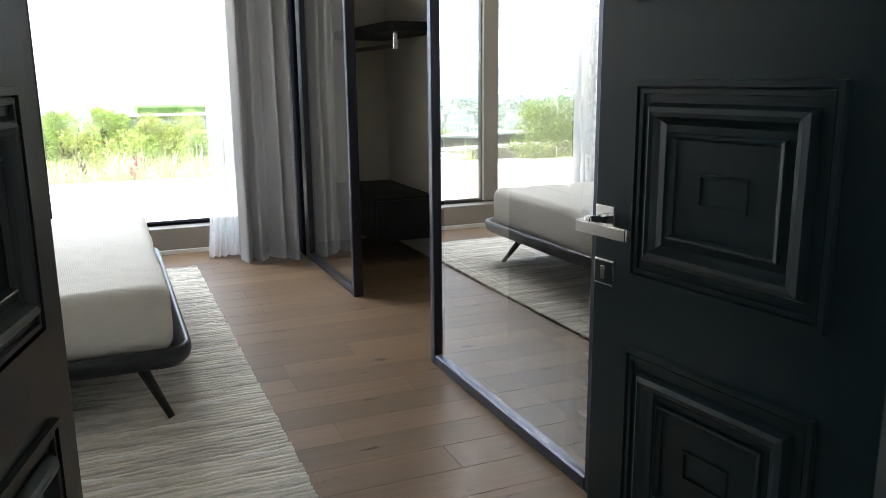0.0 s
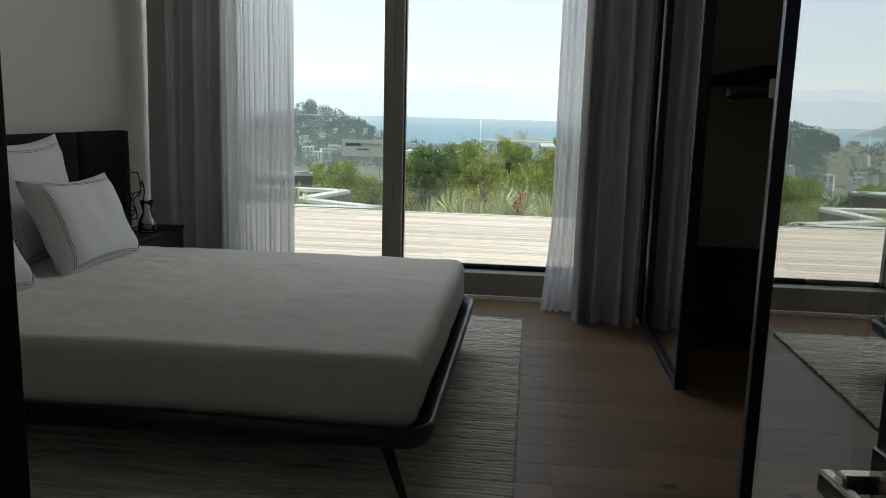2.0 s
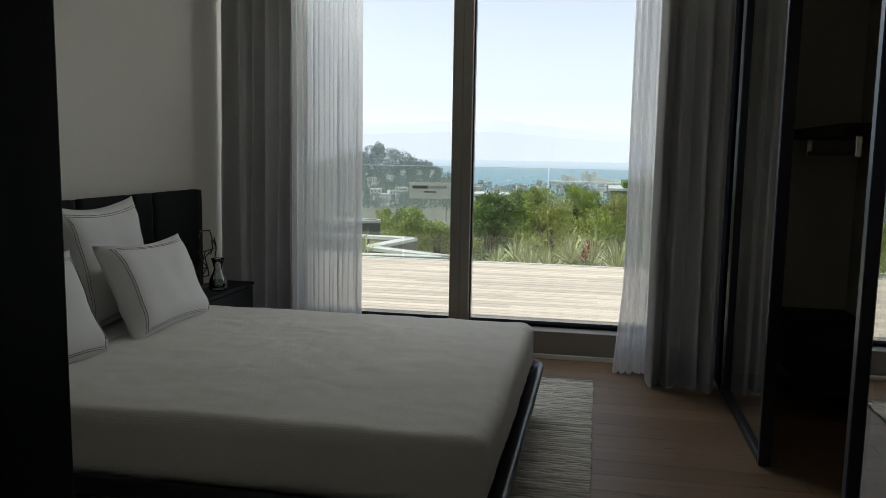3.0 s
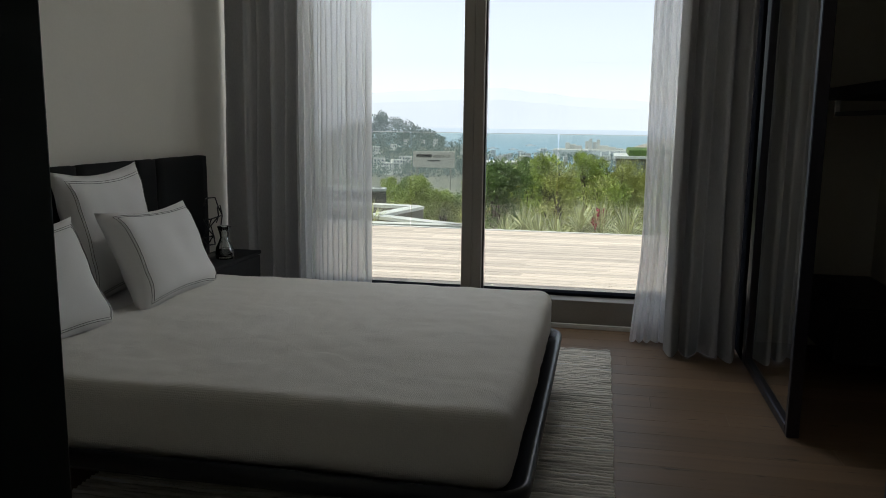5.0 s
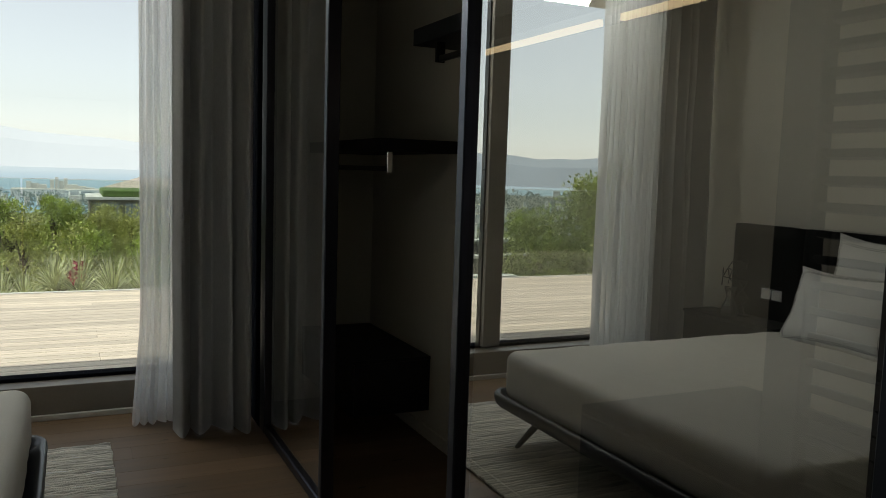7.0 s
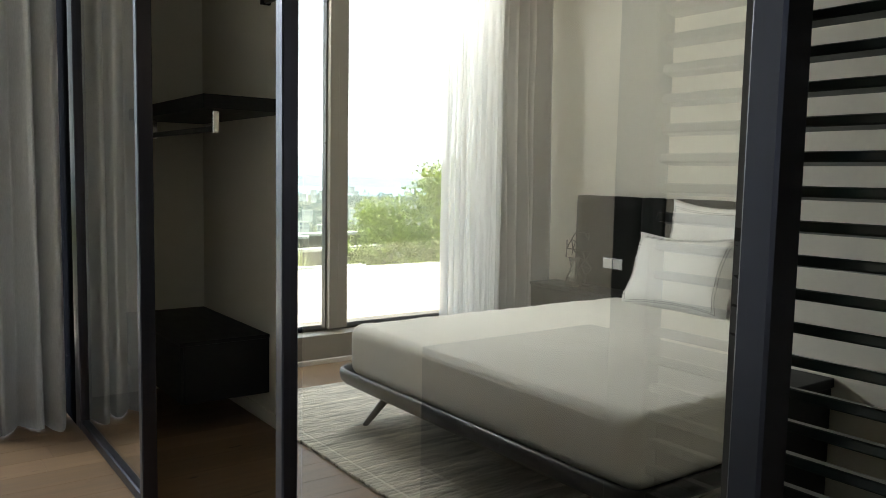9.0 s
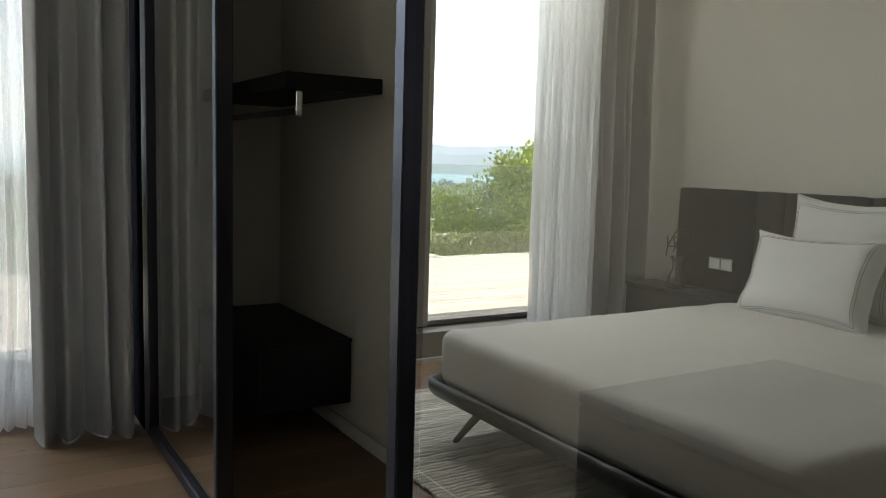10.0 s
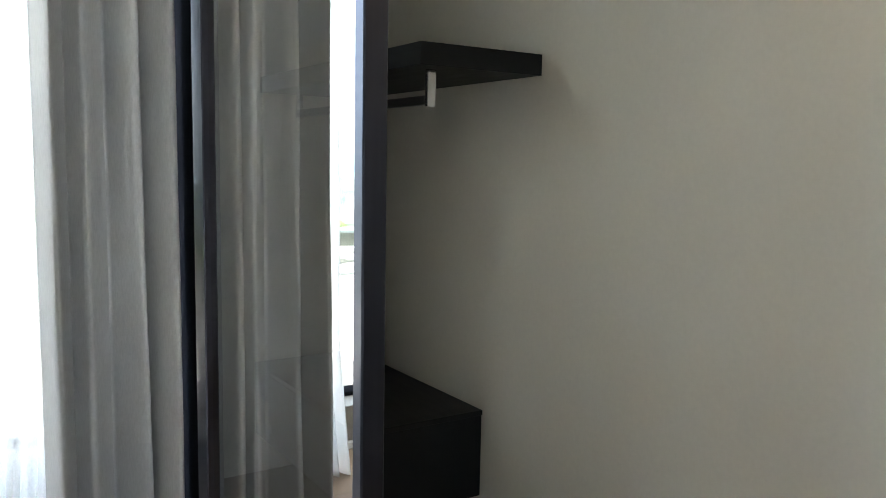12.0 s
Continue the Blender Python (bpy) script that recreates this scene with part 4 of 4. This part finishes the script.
woods = tagged(new("distant_woods"), "dark trees between the white houses of the town", "woods", kind="stuff")
verts, faces = [], []
for i in range(1500):
    if i < 520:
        az = frnd.uniform(-18.5, -8.8)
        d = frnd.uniform(280, 690)
        el = -4.0 + 2.2 * (d - 280) / 410 - frnd.uniform(0, 0.5)
    elif i < 640:
        az, d = frnd.uniform(-8.5, 4), frnd.uniform(300, 850)
        el = -3.5 + 0.9 * (d - 300) / 550 - 0.25
    else:
        az, d = frnd.uniform(-45, -17), frnd.uniform(200, 850)
        el = -5.6 + 4.0 * (d - 200) / 650 - 0.3
    clump(verts, faces, spot(az, el + frnd.uniform(0, 0.25), d), d * 0.006, d * 0.0022, 34, frnd, 0.6)
for i in range(170):
    az = frnd.uniform(-19, -11.0)
    top = 0.1 - 1.15 * max(0, abs(az + 14.9) - 0.5) * 0.36 - (0.35 if az > -14.3 else 0.1)
    clump(verts, faces, spot(az, frnd.uniform(-2.2, max(top, -2.0)), frnd.uniform(700, 760)), 5.0, 1.7, 70, frnd, 0.8)
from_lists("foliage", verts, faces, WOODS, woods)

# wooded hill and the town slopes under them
# hill colour with the same painted-in haze emission
HILL = hazed("hazed_wooded_hill", (0.16, 0.15, 0.10), 0.12)
def slope(name, az0, az1, d0, d1, e0, e1, label):
    bm = bmesh.new()
    rows = []
    for i in range(25):
        az = az0 + (az1 - az0) * i / 24
        rows.append([bm.verts.new(spot(az, e0 + (e1 - e0) * k / 8 - 0.35 + 0.12 * noise.noise((az, k, 3)), d0 + (d1 - d0) * k / 8)) for k in range(9)])
    for a, b in zip(rows, rows[1:]):
        for k in range(8):
            bm.faces.new((a[k], b[k], b[k + 1], a[k + 1]))
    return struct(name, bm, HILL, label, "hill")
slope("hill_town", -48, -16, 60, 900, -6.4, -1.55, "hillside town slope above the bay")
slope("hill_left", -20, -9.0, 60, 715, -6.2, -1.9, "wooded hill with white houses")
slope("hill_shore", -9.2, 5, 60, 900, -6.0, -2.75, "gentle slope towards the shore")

# stone colour lifted by emission that stands for haze
CASTLE = hazed("hazed_pale_castle_stone", (0.50, 0.46, 0.40), 0.22)
cas = thing("castle", "pale stone castle with square towers on the shore", "castle")
cb = spot(-0.4, -2.45, 980)
for dx, w, h, dy in ((-28, 5, 11, 0), (-22, 8, 9, 4), (-15, 9, 7.5, 2), (-5, 4, 13, 8), (-0.5, 3.5, 16, 6), (4, 4.5, 12, 9), (8.5, 4, 15, 8), (15, 12, 8, 4), (25, 9, 6.5, 0), (34, 9, 5, 2), (43, 7, 4, -3)):
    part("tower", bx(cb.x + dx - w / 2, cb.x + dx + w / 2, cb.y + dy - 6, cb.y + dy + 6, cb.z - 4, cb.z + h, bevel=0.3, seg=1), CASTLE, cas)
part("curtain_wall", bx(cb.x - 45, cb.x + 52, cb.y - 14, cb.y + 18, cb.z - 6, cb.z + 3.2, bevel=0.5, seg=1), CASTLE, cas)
# hull colour lifted by the same haze emission
BOAT = hazed("hazed_white_boat_hull", (0.7, 0.7, 0.7), 0.15)
for az, el, L in ((-5.8, -2.05, 16), (-5.2, -2.2, 14), (-7.2, -2.0, 18), (-3.6, -2.1, 26), (-6.6, -2.5, 10), (-4.6, -1.75, 20)):
    p = spot(az, el, 41.4 / math.tan(radians(-el)))
    b = thing("boat", "small boat at anchor in the bay", "boat", "boats in the bay")
    hull = bmesh.new()
    ring = [hull.verts.new((L / 2 * math.cos(a) * (1 if z else 0.8), L * 0.12 * math.sin(a), z)) for z in (0, L * 0.1) for a in (k * 0.5236 for k in range(12))]
    for k in range(12):
        hull.faces.new((ring[k], ring[(k + 1) % 12], ring[12 + (k + 1) % 12], ring[12 + k]))
    hull.faces.new(ring[12:])
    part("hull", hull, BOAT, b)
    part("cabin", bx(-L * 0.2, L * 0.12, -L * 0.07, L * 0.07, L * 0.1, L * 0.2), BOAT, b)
    b.location = (p.x, p.y, -40.0)

# hotel sign and the neighbouring villa
sign = thing("sign_board", "cream hotel residences sign board on the slope", "sign")
SIGNM = mat("cream_sign_face", (0.62, 0.58, 0.52), 0.7, scale=3, vary=0.05)
sp = spot(-11.45, -3.15, 90)
part("board", bx(-2.35, 2.35, -0.06, 0.06, -0.92, 0.92, bevel=0.02), SIGNM, sign)
SIGNINK = mat("dark_brown_lettering", (0.04, 0.04, 0.04), 0.7)
part("logo", bx(-1.98, -0.22, -0.075, -0.061, 0.22, 0.56), SIGNINK, sign, "dark plain logo bar")
cu = bpy.data.curves.new("lettering", "FONT")
cu.body, cu.size, cu.extrude, cu.align_x = "RESIDENCES", 0.44, 0.006, "LEFT"
cu.offset = 0.002
lt = new("lettering", cu)
lt.data.materials.append(SIGNINK)
lt.parent = sign
lt.matrix_local = pose(-0.05, -0.068, 0.22, 90, 0, 0) @ Matrix.Diagonal((0.8, 1, 1, 1))
part("subtitle_bar", bx(-0.7, 0.7, -0.075, -0.061, -0.22, -0.06), SIGNINK, sign, "small unreadable subtitle bar")
for x in (-1.9, 1.9):
    part("post", tube([(x, 0.1, -3.5), (x, 0.1, 0.8)], 0.06, 0.06, 8), WINFRAME, sign)
sign.matrix_world = Matrix.Translation(sp) @ Matrix.Rotation(radians(11.4), 4, "Z")
villa = thing("villa", "modern villa with a green planted roof", "house")
vp = spot(2.9, -2.75, 62)
ROOFGREEN = mat("green_roof", (0.10, 0.16, 0.04), 0.9, scale=4, vary=0.3)
part("wall", bx(-1.7, 4.5, -2, 4, -4.0, -0.05), STONE_DARK, villa)
part("roof", bx(-1.9, 4.8, -2.3, 4.2, -0.04, 0.14), WHITESTONE, villa)
part("roof_planting", bx(-0.9, 4.5, -2.0, 4.0, 0.142, 0.62, bevel=0.1), ROOFGREEN, villa, "green roof planting")
for k in range(3):
    part("window", bx(-1.4 + k * 2.0, 0.2 + k * 2.0, -2.06, -2.005, -1.4, -0.3), HWIN, villa)
villa.location = vp
low = thing("low_roof", "low flat grey roofs behind the trees", "house")
lp = spot(-5.5, -3.35, 70)
part("roof", bx(-3.6, 3.2, -1.5, 2.5, -0.1, 0.12), WHITESTONE, low)
part("wall", bx(-3.2, 2.8, -1.2, 2.2, -4, -0.11), STONE_DARK, low)
low.location = lp

# ---- floor planks ----
floor_t = tagged(new("floor"), "oiled oak plank floor with dark knots", "floor", kind="structure")
prnd = random.Random(21)
plank_me = {}


def plank_mesh(length, width, thick, material, name):
    key = (name, length)
    if key not in plank_me:
        plank_me[key] = mesh_of(bx(0, length, 0, width, -thick, 0, bevel=0.0007, seg=1), name, material)
    return plank_me[key]


def lay(parent, x0, x1, y0, y1, width, gap, lengths, material, name, thick, top):
    y = y0
    while y < y1 - 0.01:
        w = width - gap
        x = x0 - prnd.choice((0.0, 0.35, 0.7, 1.05))
        while x < x1:
            L = prnd.choice(lengths)
            a = max(x, x0)
            b = min(x + L, x1)
            if b - a > 0.04:
                whole = abs(b - a - L) < 1e-6
                me = plank_mesh(L - min(gap, 0.002), w, thick, material, name) if whole else plank_mesh(round(b - a - 0.003, 2), w, thick, material, name)
                o = new(name, me)
                o.parent = parent
                o.location = (a, y, top)
            x += L
        y += width


lay(floor_t, X_L, X_R, -2.2, 6.299, 0.172, 0.0009, (1.6, 2.0, 2.4), OAK, "plank", 0.004, 0.0)
deck_t = tagged(new("deck"), "sun-bleached timber deck outside the window", "deck", kind="structure")
lay(deck_t, -7.4, 4.4, 6.57, 11.0, 0.137, 0.008, (2.8, 3.6), DECKM, "deck_board", 0.034, 0.0)
struct("deck_far", bx(-14, -7.41, 6.57, 11.0, -0.034, 0.0), DECKM, "sun-bleached timber deck further along", "deck")
